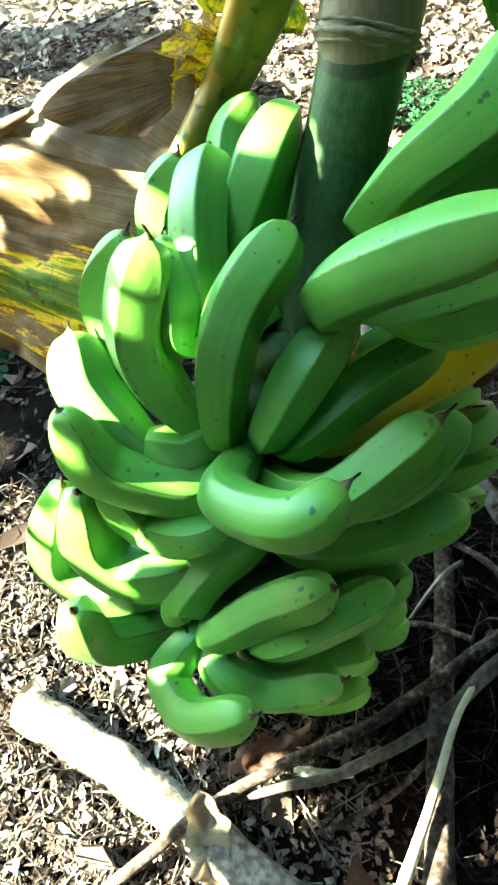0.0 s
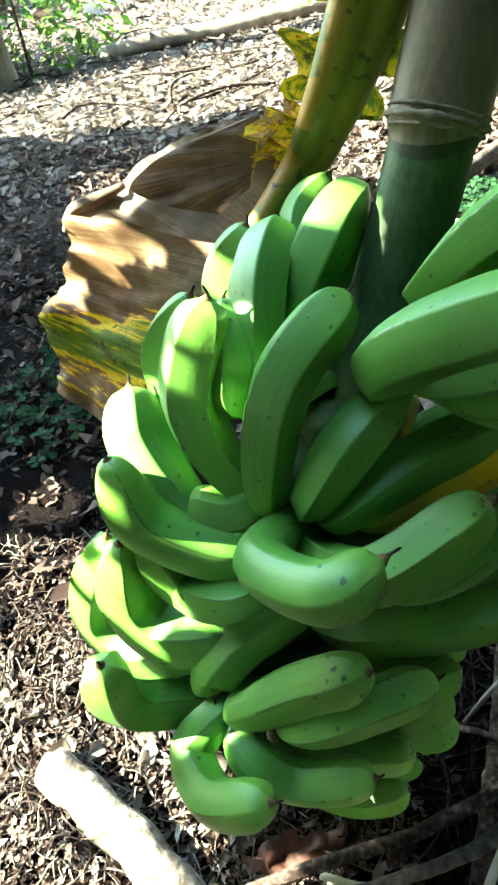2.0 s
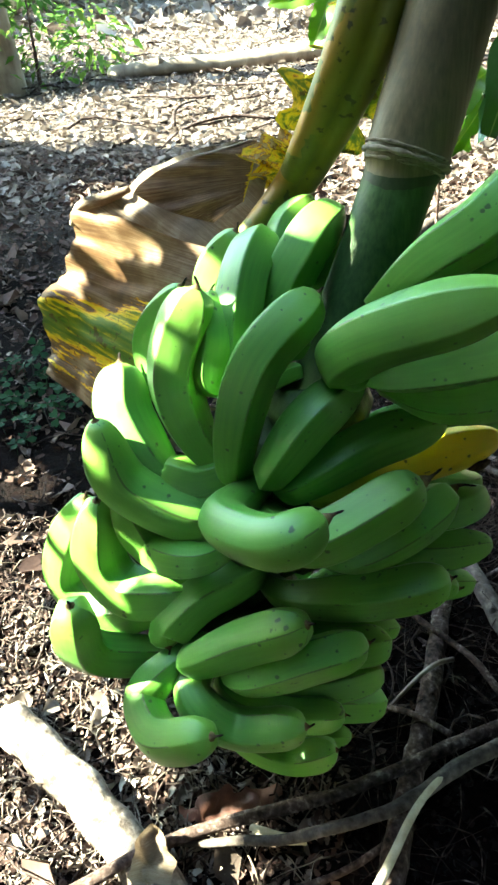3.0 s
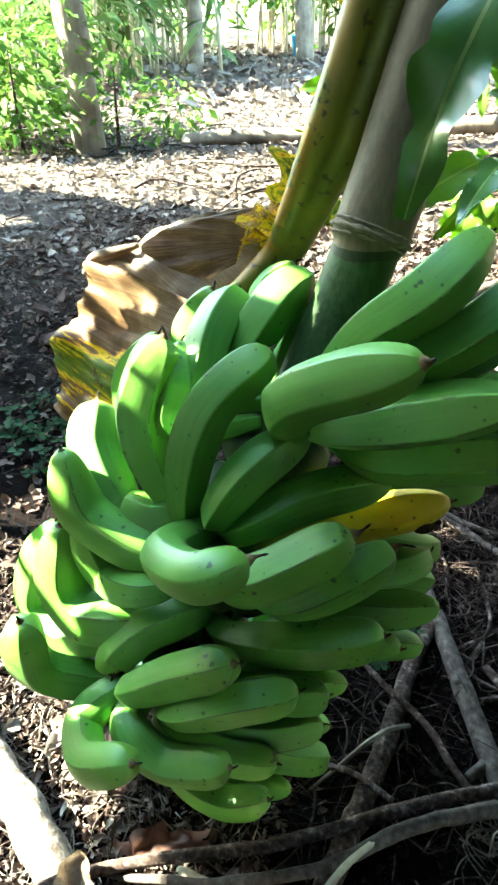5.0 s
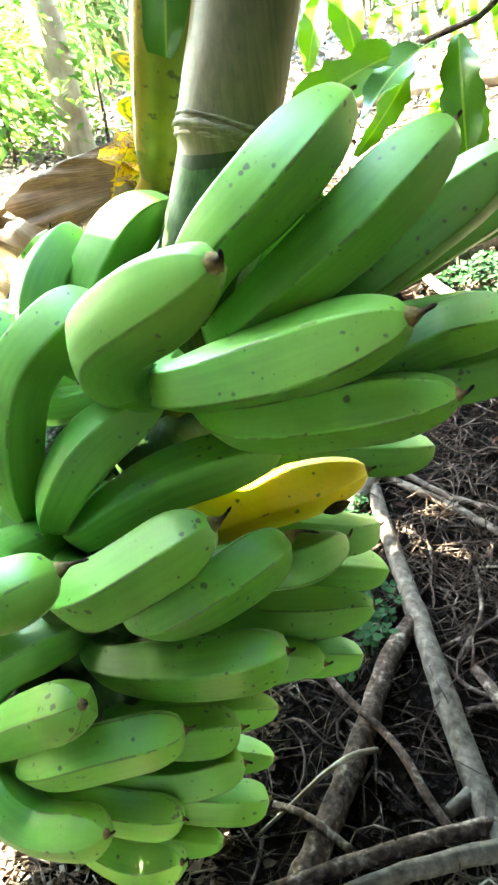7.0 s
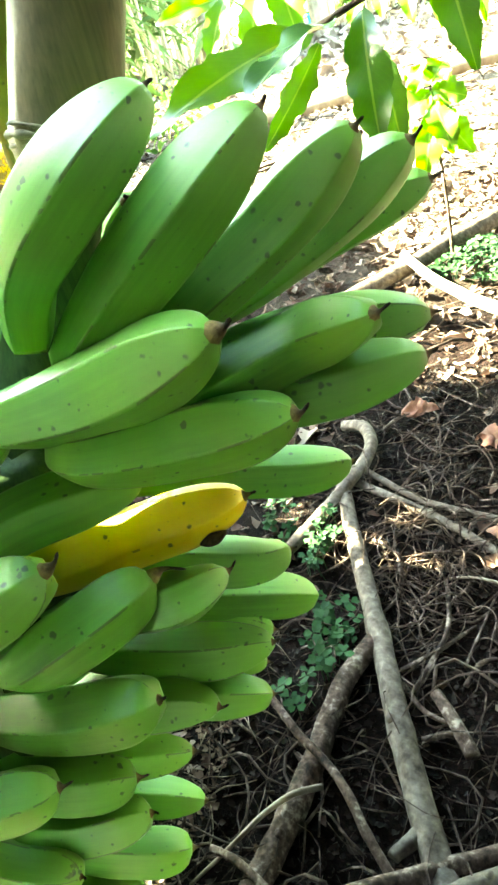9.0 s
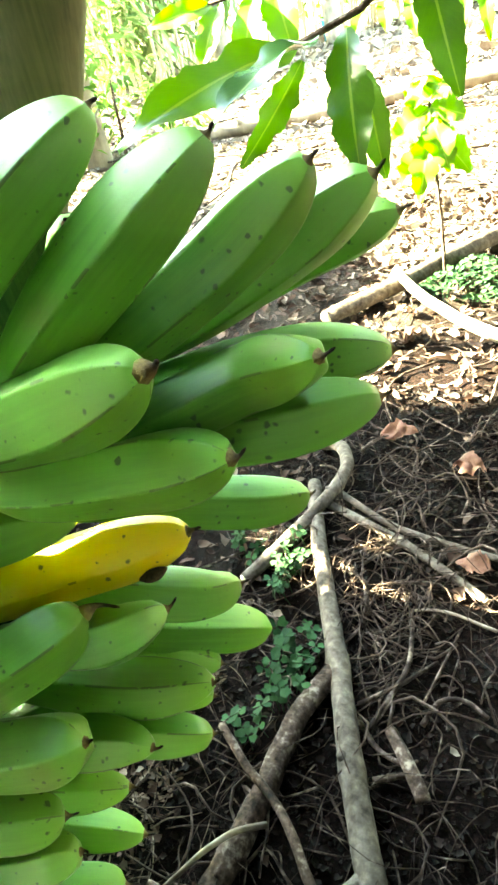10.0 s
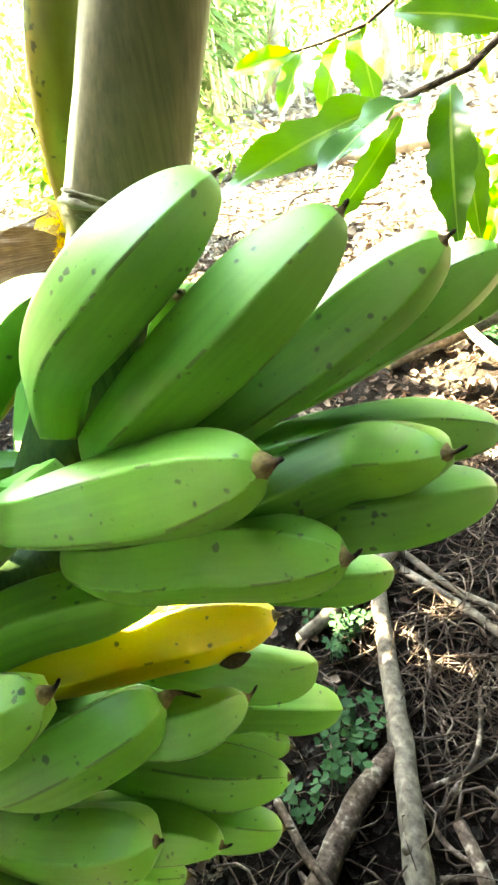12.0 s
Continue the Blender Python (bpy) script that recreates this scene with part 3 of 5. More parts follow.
banana((-0.020, 0.320, 0.100), (0.035, 0.345, 0.075), (0.078, 0.360, 0.062), 0.0155)
banana((0.000, 0.290, 0.095), (0.057, 0.307, 0.079), (0.086, 0.323, 0.068), 0.0160, blunt=True)
banana((-0.020, 0.285, 0.070), (0.025, 0.287, 0.055), (0.058, 0.292, 0.050), 0.0145)
banana((-0.087, 0.256, 0.181), (-0.082, 0.199, 0.167), (-0.036, 0.190, 0.200), 0.0172, neck=0.8, swell=0.25, via=(-0.108, 0.234, 0.158), blunt=True, rounded=0.5)
banana((-0.069, 0.249, 0.174), (-0.027, 0.226, 0.151), (0.026, 0.227, 0.169), 0.0172, neck=0.8, swell=0.25, via=(-0.058, 0.229, 0.167), blunt=True, rounded=0.5)
banana((-0.044, 0.254, 0.155), (0.001, 0.259, 0.129), (0.053, 0.265, 0.130), 0.0155, blunt=True, rounded=0.5)
banana((-0.045, 0.260, 0.085), (0.004, 0.253, 0.070), (0.048, 0.255, 0.090), 0.0155, blunt=True)

# hidden fruits on the far side of the bunch, added to block light from behind
for base, mid, tip, r in (((0.000, 0.360, 0.215), (0.020, 0.425, 0.215), (0.022, 0.485, 0.225), 0.0175), ((-0.030, 0.350, 0.215), (-0.045, 0.415, 0.215), (-0.050, 0.470, 0.230), 0.0175),
                          ((0.020, 0.365, 0.165), (0.052, 0.410, 0.155), (0.070, 0.455, 0.150), 0.0165), ((-0.020, 0.350, 0.160), (-0.010, 0.410, 0.150), (0.000, 0.455, 0.155), 0.0165),
                          ((-0.060, 0.335, 0.160), (-0.085, 0.385, 0.155), (-0.100, 0.430, 0.165), 0.0165), ((-0.020, 0.325, 0.120), (0.005, 0.370, 0.095), (0.030, 0.405, 0.085), 0.0155),
                          ((-0.055, 0.325, 0.120), (-0.060, 0.375, 0.100), (-0.055, 0.415, 0.095), 0.0155), ((-0.080, 0.310, 0.125), (-0.115, 0.345, 0.110), (-0.135, 0.380, 0.115), 0.0155)):
    banana(base, mid, tip, r)


def gash(fruit, points, r):
    """A torn brown scar in the peel."""
    line = spline(points, 12)
    part("gash", tube(line, [r * (0.25 + math.sin(math.pi * i / 11)) for i in range(12)], 8, [1, 0.8, 1.15, 0.9, 1, 0.75, 1.1, 0.9]), TIP, fruit, "torn brown scar", {"along": [0.55] * 96})


gash(RIPE_ONE, [(0.1330, 0.3905, 0.3030), (0.1400, 0.3925, 0.3052), (0.1490, 0.3965, 0.3095)], 0.0034)



# ---- the dying leaf beside the stalk ----
def leaf_grid(inner, outer, nu, nv, wave):
    a, b = spline(inner, nu), spline(outer, nu)
    verts, along, across = [], [], []
    for i in range(nu):
        for j in range(nv):
            v = j / (nv - 1)
            p = a[i].lerp(b[i], v)
            verts.append(p + wave(i / (nu - 1), v))
            along.append(i / (nu - 1))
            across.append(v)
    faces = [(i * nv + j, i * nv + j + 1, i * nv + nv + j + 1, i * nv + nv + j) for i in range(nu - 1) for j in range(nv - 1)]
    return (verts, faces), along, across


def make_dying_leaf():
    leaf = thing("banana_leaf", "half-dry drooping banana leaf, brown blade streaked yellow and green", "leaf")
    stem = [(0.105, 0.62, 1.05), (0.080, 0.580, 0.85), (0.056, 0.548, 0.70), (0.030, 0.531, 0.60), (0.010, 0.539, 0.55), (-0.015, 0.561, 0.50), (-0.038, 0.584, 0.46), (-0.075, 0.545, 0.42), (-0.12, 0.50, 0.37), (-0.165, 0.485, 0.31), (-0.21, 0.48, 0.25)]
    rib = spline(stem, 70)
    flat = [0.42 + 0.62 * abs(math.cos(2 * math.pi * k / 20)) ** 1.3 for k in range(20)]
    part("midrib", tube(rib, [0.0260 if i < 36 else 0.0260 - 0.0220 * (i - 36) / 33 for i in range(70)], 20, flat, (1, 0.6, 0.3)), PETIOLE, leaf, "broad olive-yellow midrib with dark spots",
         {"across": [max(0.0, -math.cos(2 * math.pi * k / 20)) ** 4 for _ in range(70) for k in range(20)]})

    def calm(u, v):
        return Vector((0, 0, 0))

    def folds(u, v):
        w = 0.016 * math.sin(11 * u + 2.5 * v) * v + 0.022 * v * rough(u * 5, v * 2.5, 2) + 0.012 * v * rough(u * 15, v * 4, 5)
        return Vector((0.1 * w, -w, 0.9 * w))

    def creases(u, v):
        w = 0.007 * math.sin(11 * u + 2.5 * v) * v * (1.2 - v) + 0.010 * v * rough(u * 6, v * 3, 2) * min(1, 3 * u) + 0.006 * v * rough(u * 17, v * 5, 5)
        return Vector((0.1 * w, -w, 0.8 * w))

    def flap(u, v):
        w = 0.003 * math.sin(math.pi * v) + 0.003 * v * rough(u * 7, v * 3, 7) + 0.0008 * v * math.sin(34 * u)
        return Vector((0, -1.4 * w, 0.5 * w))

    def edge(u, v):
        s = 0.006 * math.sin(33 * u) + 0.006 * math.sin(71 * u + 1) + 0.010 * rough(u * 14, 0, 6)
        return Vector((-s * v, 0.010 * v * math.sin(24 * u + 1), 0.008 * v * math.sin(41 * u)))

    # the upper flap: dry, stretched like a fan, with a fold behind it that the sun reaches
    vf, al, ac = leaf_grid([(-0.071, 0.592, 0.499), (-0.075, 0.585, 0.477), (-0.083, 0.575, 0.450)], [(-0.080, 0.596, 0.499), (-0.150, 0.582, 0.482), (-0.189, 0.575, 0.458), (-0.150, 0.565, 0.442), (-0.110, 0.562, 0.434)], 44, 26, flap)
    part("dry_flap", vf, FLAP, leaf, "brown dry flap of the blade", {"along": al, "across": ac, "life": [0.10 + 0.50 * max(0, 1 - v / 0.08) for v in ac]})
    vf, al, ac = leaf_grid([(-0.060, 0.592, 0.485), (-0.072, 0.570, 0.43), (-0.11, 0.510, 0.385)], [(-0.073, 0.600, 0.499), (-0.137, 0.615, 0.486), (-0.209, 0.605, 0.455), (-0.262, 0.590, 0.430)], 44, 30, creases)
    part("dry_blade", vf, DYING, leaf, "pale brown dry blade, creased", {"along": al, "across": ac, "life": [0.12] * len(al)})
    # the rolled edge
    lip = spline([(-0.205, 0.600, 0.452), (-0.231, 0.594, 0.444), (-0.255, 0.588, 0.438), (-0.268, 0.584, 0.420)], 16)
    part("rolled_edge", tube(lip, [0.003 + 0.0035 * math.sin(math.pi * i / 15) for i in range(16)], 9), DYING, leaf, "", {"along": [0.3 + 0.02 * k for _ in range(16) for k in range(9)], "across": [i / 5 for i in range(16) for _ in range(9)], "life": [0.1] * 144})
    # the lower half, drier outside and still green by the rib
    vf, al, ac = leaf_grid([(-0.085, 0.515, 0.425), (-0.115, 0.490, 0.375), (-0.160, 0.478, 0.315), (-0.215, 0.478, 0.245)],
                           [(-0.262, 0.588, 0.430), (-0.298, 0.585, 0.362), (-0.332, 0.588, 0.305), (-0.340, 0.585, 0.232)], 60, 34, folds)
    life = []
    for u, v in zip(al, ac):
        green = min(1, max(0, (u - 0.13 - 0.26 * v) / 0.26))
        low = min(1, max(0, (u - 0.62 - 0.08 * v) / 0.05))
        line = max(0, 1 - abs(u - 0.63 - 0.08 * v) / 0.02)
        life.append(0.14 + (0.66 * green) * (1 - low) + 0.28 * low * (1 - 0.5 * max(0, (u - 0.9) / 0.1)) - 0.16 * line * green)
    part("streaked_blade", vf, STREAKED, leaf, "blade part streaked yellow and green", {"along": al, "across": ac, "life": life})
    # what still clings to the upper rib: z, place on the rib, width of the wing
    def wing(side, rows, n, life, label):
        inner = [(x + side * 0.014, y + 0.004, z) for x, y, z, _ in rows]
        outer = [(x + side * (0.017 + w), y + 0.012, z + 0.3 * w) for x, y, z, w in rows]
        shape, u, v = leaf_grid(inner, outer, n, 12, edge)
        part("blade_strip", shape, DYING_WING, leaf, label, {"along": u, "across": v, "life": [life - 0.14 * q + 0.10 * rough(p * 11, q * 2, 3) for p, q in zip(u, v)]})

    wing(-1, [(0.056, 0.548, 0.70, 0.003), (0.030, 0.531, 0.60, 0.004), (0.019, 0.534, 0.572, 0.007), (0.012, 0.538, 0.556, 0.020), (0.003, 0.546, 0.535, 0.024), (-0.008, 0.554, 0.514, 0.010)], 60, 0.74, "yellow spotted strip with a wavy edge")
    wing(-1, [(-0.011, 0.557, 0.507, 0.012), (-0.018, 0.563, 0.495, 0.026), (-0.029, 0.574, 0.476, 0.030), (-0.041, 0.586, 0.455, 0.018)], 44, 0.62, "orange and yellow withering piece of the blade")
    wing(1, [(0.056, 0.548, 0.70, 0.003), (0.030, 0.531, 0.60, 0.006), (0.014, 0.537, 0.56, 0.014), (-0.001, 0.549, 0.528, 0.024), (-0.015, 0.561, 0.50, 0.022), (-0.027, 0.572, 0.48, 0.008)], 60, 0.80, "pale yellow-green strip in the sun")


make_dying_leaf()


# ---- leafy branch ----
def blade(base, tip, width, face=(0, -1, 0.4), wave=0.5, sag=0.06, nu=34, nv=8):
    """A lance-shaped leaf from base to tip, folded a little along its rib, with wavy edges."""
    base, tip = Vector(base), Vector(tip)
    run = tip - base
    length = run.length
    ahead = run / length
    face = Vector(face)
    face = (face - ahead * face.dot(ahead)).normalized()
    side = ahead.cross(face)
    verts, along, across = [], [], []
    ph = random.uniform(0, 6)
    for i in range(nu):
        s = i / (nu - 1)
        w = width / 2 * (math.sin(math.pi * min(1, s * 0.93 + 0.035)) ** 0.8) * (1 - 0.25 * s) * (1 + 0.10 * wave * math.sin(27 * s + 2 * ph) + 0.05 * math.sin(53 * s + ph))
        for j in range(nv + 1):
            q = 2 * j / nv - 1
            lift = abs(q) * w * 0.28 + wave * width * 0.10 * abs(q) * math.sin(13 * s + ph + (2.0 if q > 0 else 0))
            verts.append(base + run * s + side * (q * w) + face * (lift + sag * length * math.sin(math.pi * s)))
            along.append(s)
            across.append(abs(q))
    m = nv + 1
    faces = [(i * m + j, i * m + j + 1, i * m + m + j + 1, i * m + m + j) for i in range(nu - 1) for j in range(nv)]
    return (verts, faces), {"along": along, "across": across}


def add_leaf(parent, base, tip, width, material, face=(0, -1, 0.4), **more):
    shape, values = blade(base, tip, width, face, **more)
    return part("leaf", shape, material, parent, "", values)


def twig(name, parent, points, r0, r1, material, sides=7, n=20, label=""):
    line = spline(points, n)
    return part(name, tube(line, [(r0 + (r1 - r0) * i / (n - 1)) * (1 + 0.12 * rough(i * 0.7, r0 * 900, 1)) for i in range(n)], sides), material, parent, label)


branch = thing("leafy_branch", "drooping branch with long wavy glossy green leaves lit from behind", "branch")
twig("stem", branch, [(0.75, 1.2, 1.45), (0.5, 0.98, 0.95), (0.30, 0.80, 0.65), (0.206, 0.742, 0.551), (0.165, 0.742, 0.533), (0.136, 0.752, 0.526)], 0.008, 0.0025, BARK_BROWN)
add_leaf(branch, (0.136, 0.752, 0.525), (0.057, 0.594, 0.494), 0.042, MANGO, wave=1.3)
add_leaf(branch, (0.160, 0.738, 0.530), (0.124, 0.604, 0.495), 0.034, MANGO_SHADED, (0.1, 0.1, 1.0), wave=1.2)
add_leaf(branch, (0.142, 0.752, 0.516), (0.098, 0.700, 0.452), 0.026, MANGO, (0.7, -0.5, 0.3), wave=1.2)
add_leaf(branch, (0.178, 0.757, 0.532), (0.193, 0.705, 0.432), 0.040, MANGO, wave=0.9)
add_leaf(branch, (0.186, 0.772, 0.500), (0.200, 0.755, 0.420), 0.030, MANGO)
add_leaf(branch, (0.215, 0.800, 0.565), (0.130, 0.790, 0.585), 0.034, MANGO)
add_leaf(branch, (0.193, 0.985, 0.590), (0.100, 0.973, 0.610), 0.040, MANGO)
add_leaf(branch, (0.235, 0.765, 0.575), (0.262, 0.745, 0.475), 0.036, MANGO)

high = thing("leafy_branch", "thin branch with young bright green leaves behind the stalk", "branch")
twig("stem", high, [(0.4, 1.5, 1.3), (0.2, 1.25, 0.85), (0.06, 1.12, 0.62), (-0.04, 1.08, 0.575), (-0.09, 1.06, 0.57)], 0.006, 0.002, BARK_BROWN)
add_leaf(high, (0.0, 1.10, 0.590), (0.025, 1.070, 0.500), 0.05, SAPLING)
add_leaf(high, (-0.020, 1.085, 0.575), (-0.036, 1.050, 0.490), 0.042, SAPLING)
add_leaf(high, (-0.060, 1.070, 0.570), (-0.084, 1.034, 0.505), 0.038, SAPLING)
add_leaf(high, (-0.070, 1.066, 0.570), (-0.145, 1.034, 0.560), 0.032, SAPLING)
add_leaf(high, (0.10, 1.17, 0.67), (0.14, 1.14, 0.55), 0.05, SAPLING)
add_leaf(high, (0.06, 1.13, 0.62), (0.01, 1.10, 0.68), 0.05, SAPLING)

far_twig = thing("leafy_branch", "thin branch with pale yellow-green leaves in full sun", "branch")
twig("stem", far_twig, [(0.75, 2.3, 1.2), (0.4, 2.0, 0.8), (0.18, 1.83, 0.56), (0.02, 1.8, 0.53), (-0.08, 1.8, 0.52)], 0.007, 0.002, BARK_BROWN)
for bx, bz, tx, tz, w in ((0.02, 0.53, 0.04, 0.45, 0.04), (0.08, 0.54, 0.095, 0.43, 0.035), (-0.03, 0.53, -0.02, 0.47, 0.04), (0.13, 0.55, 0.13, 0.45, 0.04), (0.16, 0.56, 0.18, 0.42, 0.035), (-0.07, 0.52, -0.09, 0.47, 0.04), (0.10, 0.54, 0.06, 0.50, 0.03), (0.18, 0.56, 0.22, 0.48, 0.035)):
    add_leaf(far_twig, (bx, 1.82, bz), (tx, 1.78, tz), w, SAPLING)

hang = thing("leafy_branch", "hanging twig with pale green leaves close to the stalk", "branch")
twig("stem", hang, [(0.5, 0.6, 1.5), (0.30, 0.48, 1.05), (0.20, 0.40, 0.80), (0.150, 0.372, 0.700)], 0.005, 0.0018, BARK_BROWN)
add_leaf(hang, (0.152, 0.372, 0.705), (0.106, 0.338, 0.566), 0.044, MANGO_SHADED, (-0.4, -1, 0.1), wave=1.5, sag=0.10)
add_leaf(hang, (0.20, 0.40, 0.80), (0.165, 0.39, 0.66), 0.040, MANGO, (-0.4, -1, 0.1))
add_leaf(hang, (0.20, 0.41, 0.80), (0.215, 0.45, 0.665), 0.040, MANGO, (-0.4, -1, 0.1))


# ---- sticks, logs and plants on the ground ----
def stick(name, label, category, points, r0, r1, material, group="", n=40, knots=0):
    """A crooked stick that lies along the points; heights are above the ground."""
    pts = [(x, y, ground_height(x, y) + h) for x, y, h in points]
    line = spline(pts, n)
    seed = random.uniform(0, 90)
    line = [p + Vector((rough(i * 0.35, seed), rough(i * 0.35, seed, 4), 0.4 * rough(i * 0.3, seed, 8))) * r0 * 0.2 for i, p in enumerate(line)]
    lump = [0.0] * n
    for _ in range(knots):
        k = random.randint(3, n - 4)
        lump[k] += 0.10
        lump[k - 1] += 0.05
    radii = [(r0 + (r1 - r0) * i / (n - 1)) * (1 + 0.03 * rough(i * 0.5, seed, 2) + lump[i]) for i in range(n)]
    shape = [1 + 0.06 * math.sin(2 * k + seed) + 0.04 * math.sin(5 * k) for k in range(12)]
    if n < 30 or max(r0, r1) < 0.0045:
        return tagged(new(name, mesh_of(name, *tube(line, radii, 12, shape), material)), label, category, group)
    ob = thing(name, label, category, group)
    part("shaft", tube(line, radii, 12, shape), material, ob)
    for p, q, r in ((line[0], line[1], radii[0]), (line[-1], line[-2], radii[-1])):
        way = (p - q).normalized()
        part("broken_end", tube([p - way * 0.002, p + way * r * 0.25, p + way * r * 0.6], [r * 0.93, r * 0.8, r * 0.25], 9, [1, 0.7, 1.1, 0.8, 1.0, 0.6, 1.1, 0.9, 0.8]), PALE_WOOD, ob, "pale broken end")
    for k in range(0, knots, 2):
        i = random.randint(5, n - 6)
        out = Vector((random.uniform(-1, 1), random.uniform(-1, 1), 0.9)).normalized()
        part("knot", tube([line[i], line[i] + out * radii[i] * 1.05, line[i] + out * radii[i] * 1.35], [radii[i] * 0.6, radii[i] * 0.42, radii[i] * 0.18], 8), material, ob)
    return ob


STICKS = "sticks on the soil"
stick("stick", "grey bare branch with knots lying on dark soil", "stick", [(0.060, 0.83, 0.012), (0.090, 0.748, 0.013), (0.130, 0.65, 0.013), (0.168, 0.562, 0.014), (0.205, 0.47, 0.014), (0.236, 0.40, 0.014), (0.262, 0.345, 0.014), (0.30, 0.25, 0.012)], 0.0082, 0.0118, BARK_GREY, STICKS, 60, 4)
stick("stick", "short grey side branch", "stick", [(0.240, 0.400, 0.014), (0.228, 0.387, 0.015), (0.216, 0.371, 0.014)], 0.0068, 0.0048, BARK_GREY, STICKS, 16)
stick("stick", "brown mottled branch lying on dark soil", "stick", [(0.162, 0.56, 0.012), (0.147, 0.50, 0.013), (0.138, 0.42, 0.013), (0.125, 0.325, 0.013), (0.108, 0.23, 0.013), (0.09, 0.10, 0.012)], 0.0090, 0.0122, BARK_BROWN, STICKS, 60, 5)
stick("stick", "curled bare root arching over the soil", "stick", [(0.03, 0.66, 0.008), (0.055, 0.70, 0.012), (0.086, 0.785, 0.020), (0.098, 0.85, 0.024), (0.078, 0.90, 0.020), (0.045, 0.92, 0.012)], 0.008, 0.0085, BARK_GREY, STICKS, 40, 2)
stick("twig", "thin grey twig on dark soil", "twig", [(0.088, 0.80, 0.010), (0.15, 0.765, 0.012), (0.21, 0.735, 0.008), (0.285, 0.68, 0.008)], 0.0058, 0.0048, BARK_GREY, STICKS, 30, 2)
stick("twig", "thin grey twig on dark soil", "twig", [(0.095, 0.82, 0.014), (0.15, 0.785, 0.010), (0.20, 0.765, 0.006), (0.30, 0.735, 0.006)], 0.0042, 0.0035, BARK_GREY, STICKS, 30, 2)
stick("stick", "long thin brown stick raised over the soil", "stick", [(0.30, 0.40, 0.012), (0.182, 0.325, 0.020), (0.06, 0.245, 0.026), (-0.06, 0.19, 0.030), (-0.12, 0.15, 0.026), (-0.185, 0.105, 0.010), (-0.25, 0.07, 0.006)], 0.0062, 0.0050, BARK_BROWN, STICKS, 60, 3)
stick("stick", "pale grey forked stick on the soil", "stick", [(0.33, 0.40, 0.014), (0.25, 0.345, 0.024), (0.178, 0.300, 0.030), (0.110, 0.243, 0.026), (0.03, 0.20, 0.030), (-0.04, 0.185, 0.024), (-0.095, 0.178, 0.016)], 0.0092, 0.0032, BARK_GREY, STICKS, 60, 3)
stick("twig", "pale dry split twig on dark soil", "twig", [(0.152, 0.285, 0.026), (0.119, 0.235, 0.040), (0.090, 0.17, 0.036), (0.060, 0.11, 0.026), (0.045, 0.07, 0.016)], 0.0024, 0.0052, PALE_WOOD, STICKS, 30, 1)
stick("twig", "short pale broken twig", "twig", [(-0.02, 0.205, 0.014), (0.01, 0.198, 0.020), (0.03, 0.20, 0.022)], 0.004, 0.0045, PALE_WOOD, STICKS, 14)
stick("twig", "thin brown twig on dark soil", "twig", [(0.12, 0.235, 0.008), (0.06, 0.185, 0.008), (0.0, 0.155, 0.008)], 0.0035, 0.0025, BARK_BROWN, STICKS, 24, 1)
stick("twig", "thin brown twig crossing the roots", "twig", [(0.086, 0.475, 0.020), (0.123, 0.444, 0.024), (0.152, 0.426, 0.026), (0.177, 0.402, 0.024), (0.201, 0.374, 0.020), (0.226, 0.350, 0.016)], 0.0034, 0.0036, BARK_BROWN, STICKS, 24, 2)
stick("log", "short weathered pale log half in the litter", "log", [(-0.285, 0.262, 0.012), (-0.24, 0.237, 0.014), (-0.18, 0.205, 0.016), (-0.10, 0.155, 0.014), (-0.02, 0.10, 0.010), (0.02, 0.07, 0.008)], 0.021, 0.020, LOG, "", 40)
stick("stick", "broken brown stick among the roots", "stick", [(0.226, 0.514, 0.010), (0.245, 0.488, 0.010), (0.263, 0.462, 0.009)], 0.0052, 0.0064, BARK_BROWN, STICKS, 16)
stick("twig", "thin brown twig under the bunch", "twig", [(0.079, 0.345, 0.014), (0.106, 0.336, 0.020), (0.130, 0.325, 0.024), (0.150, 0.316, 0.022)], 0.0030, 0.0034, BARK_BROWN, STICKS, 24, 1)
stick("twig", "pale split strip of bark over a branch", "twig", [(0.070, 0.318, 0.006), (0.097, 0.349, 0.014), (0.116, 0.370, 0.026), (0.135, 0.390, 0.030), (0.154, 0.406, 0.022)], 0.0014, 0.0028, STRAW, STICKS, 24)
stick("twig", "kinked brown root on dark soil", "twig", [(0.216, 0.655, 0.006), (0.224, 0.622, 0.010), (0.228, 0.580, 0.012), (0.221, 0.553, 0.010), (0.206, 0.512, 0.006)], 0.0020, 0.0026, ROOTS, STICKS, 26)
stick("twig", "short brown root end on dark soil", "twig", [(0.192, 0.536, 0.006), (0.221, 0.556, 0.010), (0.252, 0.598, 0.007)], 0.0028, 0.0016, ROOTS, STICKS, 20)
stick("twig", "thin pale root lying straight on dark soil", "twig", [(0.215, 0.653, 0.006), (0.250, 0.655, 0.012), (0.300, 0.647, 0.008)], 0.0014, 0.0018, STRAW, STICKS, 20)
stick("twig", "arched brown root on dark soil", "twig", [(0.250, 0.528, 0.006), (0.262, 0.549, 0.016), (0.282, 0.556, 0.016), (0.302, 0.548, 0.006)], 0.0026, 0.0020, ROOTS, STICKS, 20)
stick("twig", "thin straight brown root on dark soil", "twig", [(0.247, 0.548, 0.006), (0.268, 0.640, 0.010)], 0.0013, 0.0012, ROOTS, STICKS, 16)
stick("twig", "short brown twig between sticks", "twig", [(0.196, 0.520, 0.008), (0.218, 0.497, 0.010), (0.240, 0.486, 0.007)], 0.0026, 0.0022, BARK_BROWN, STICKS, 18)
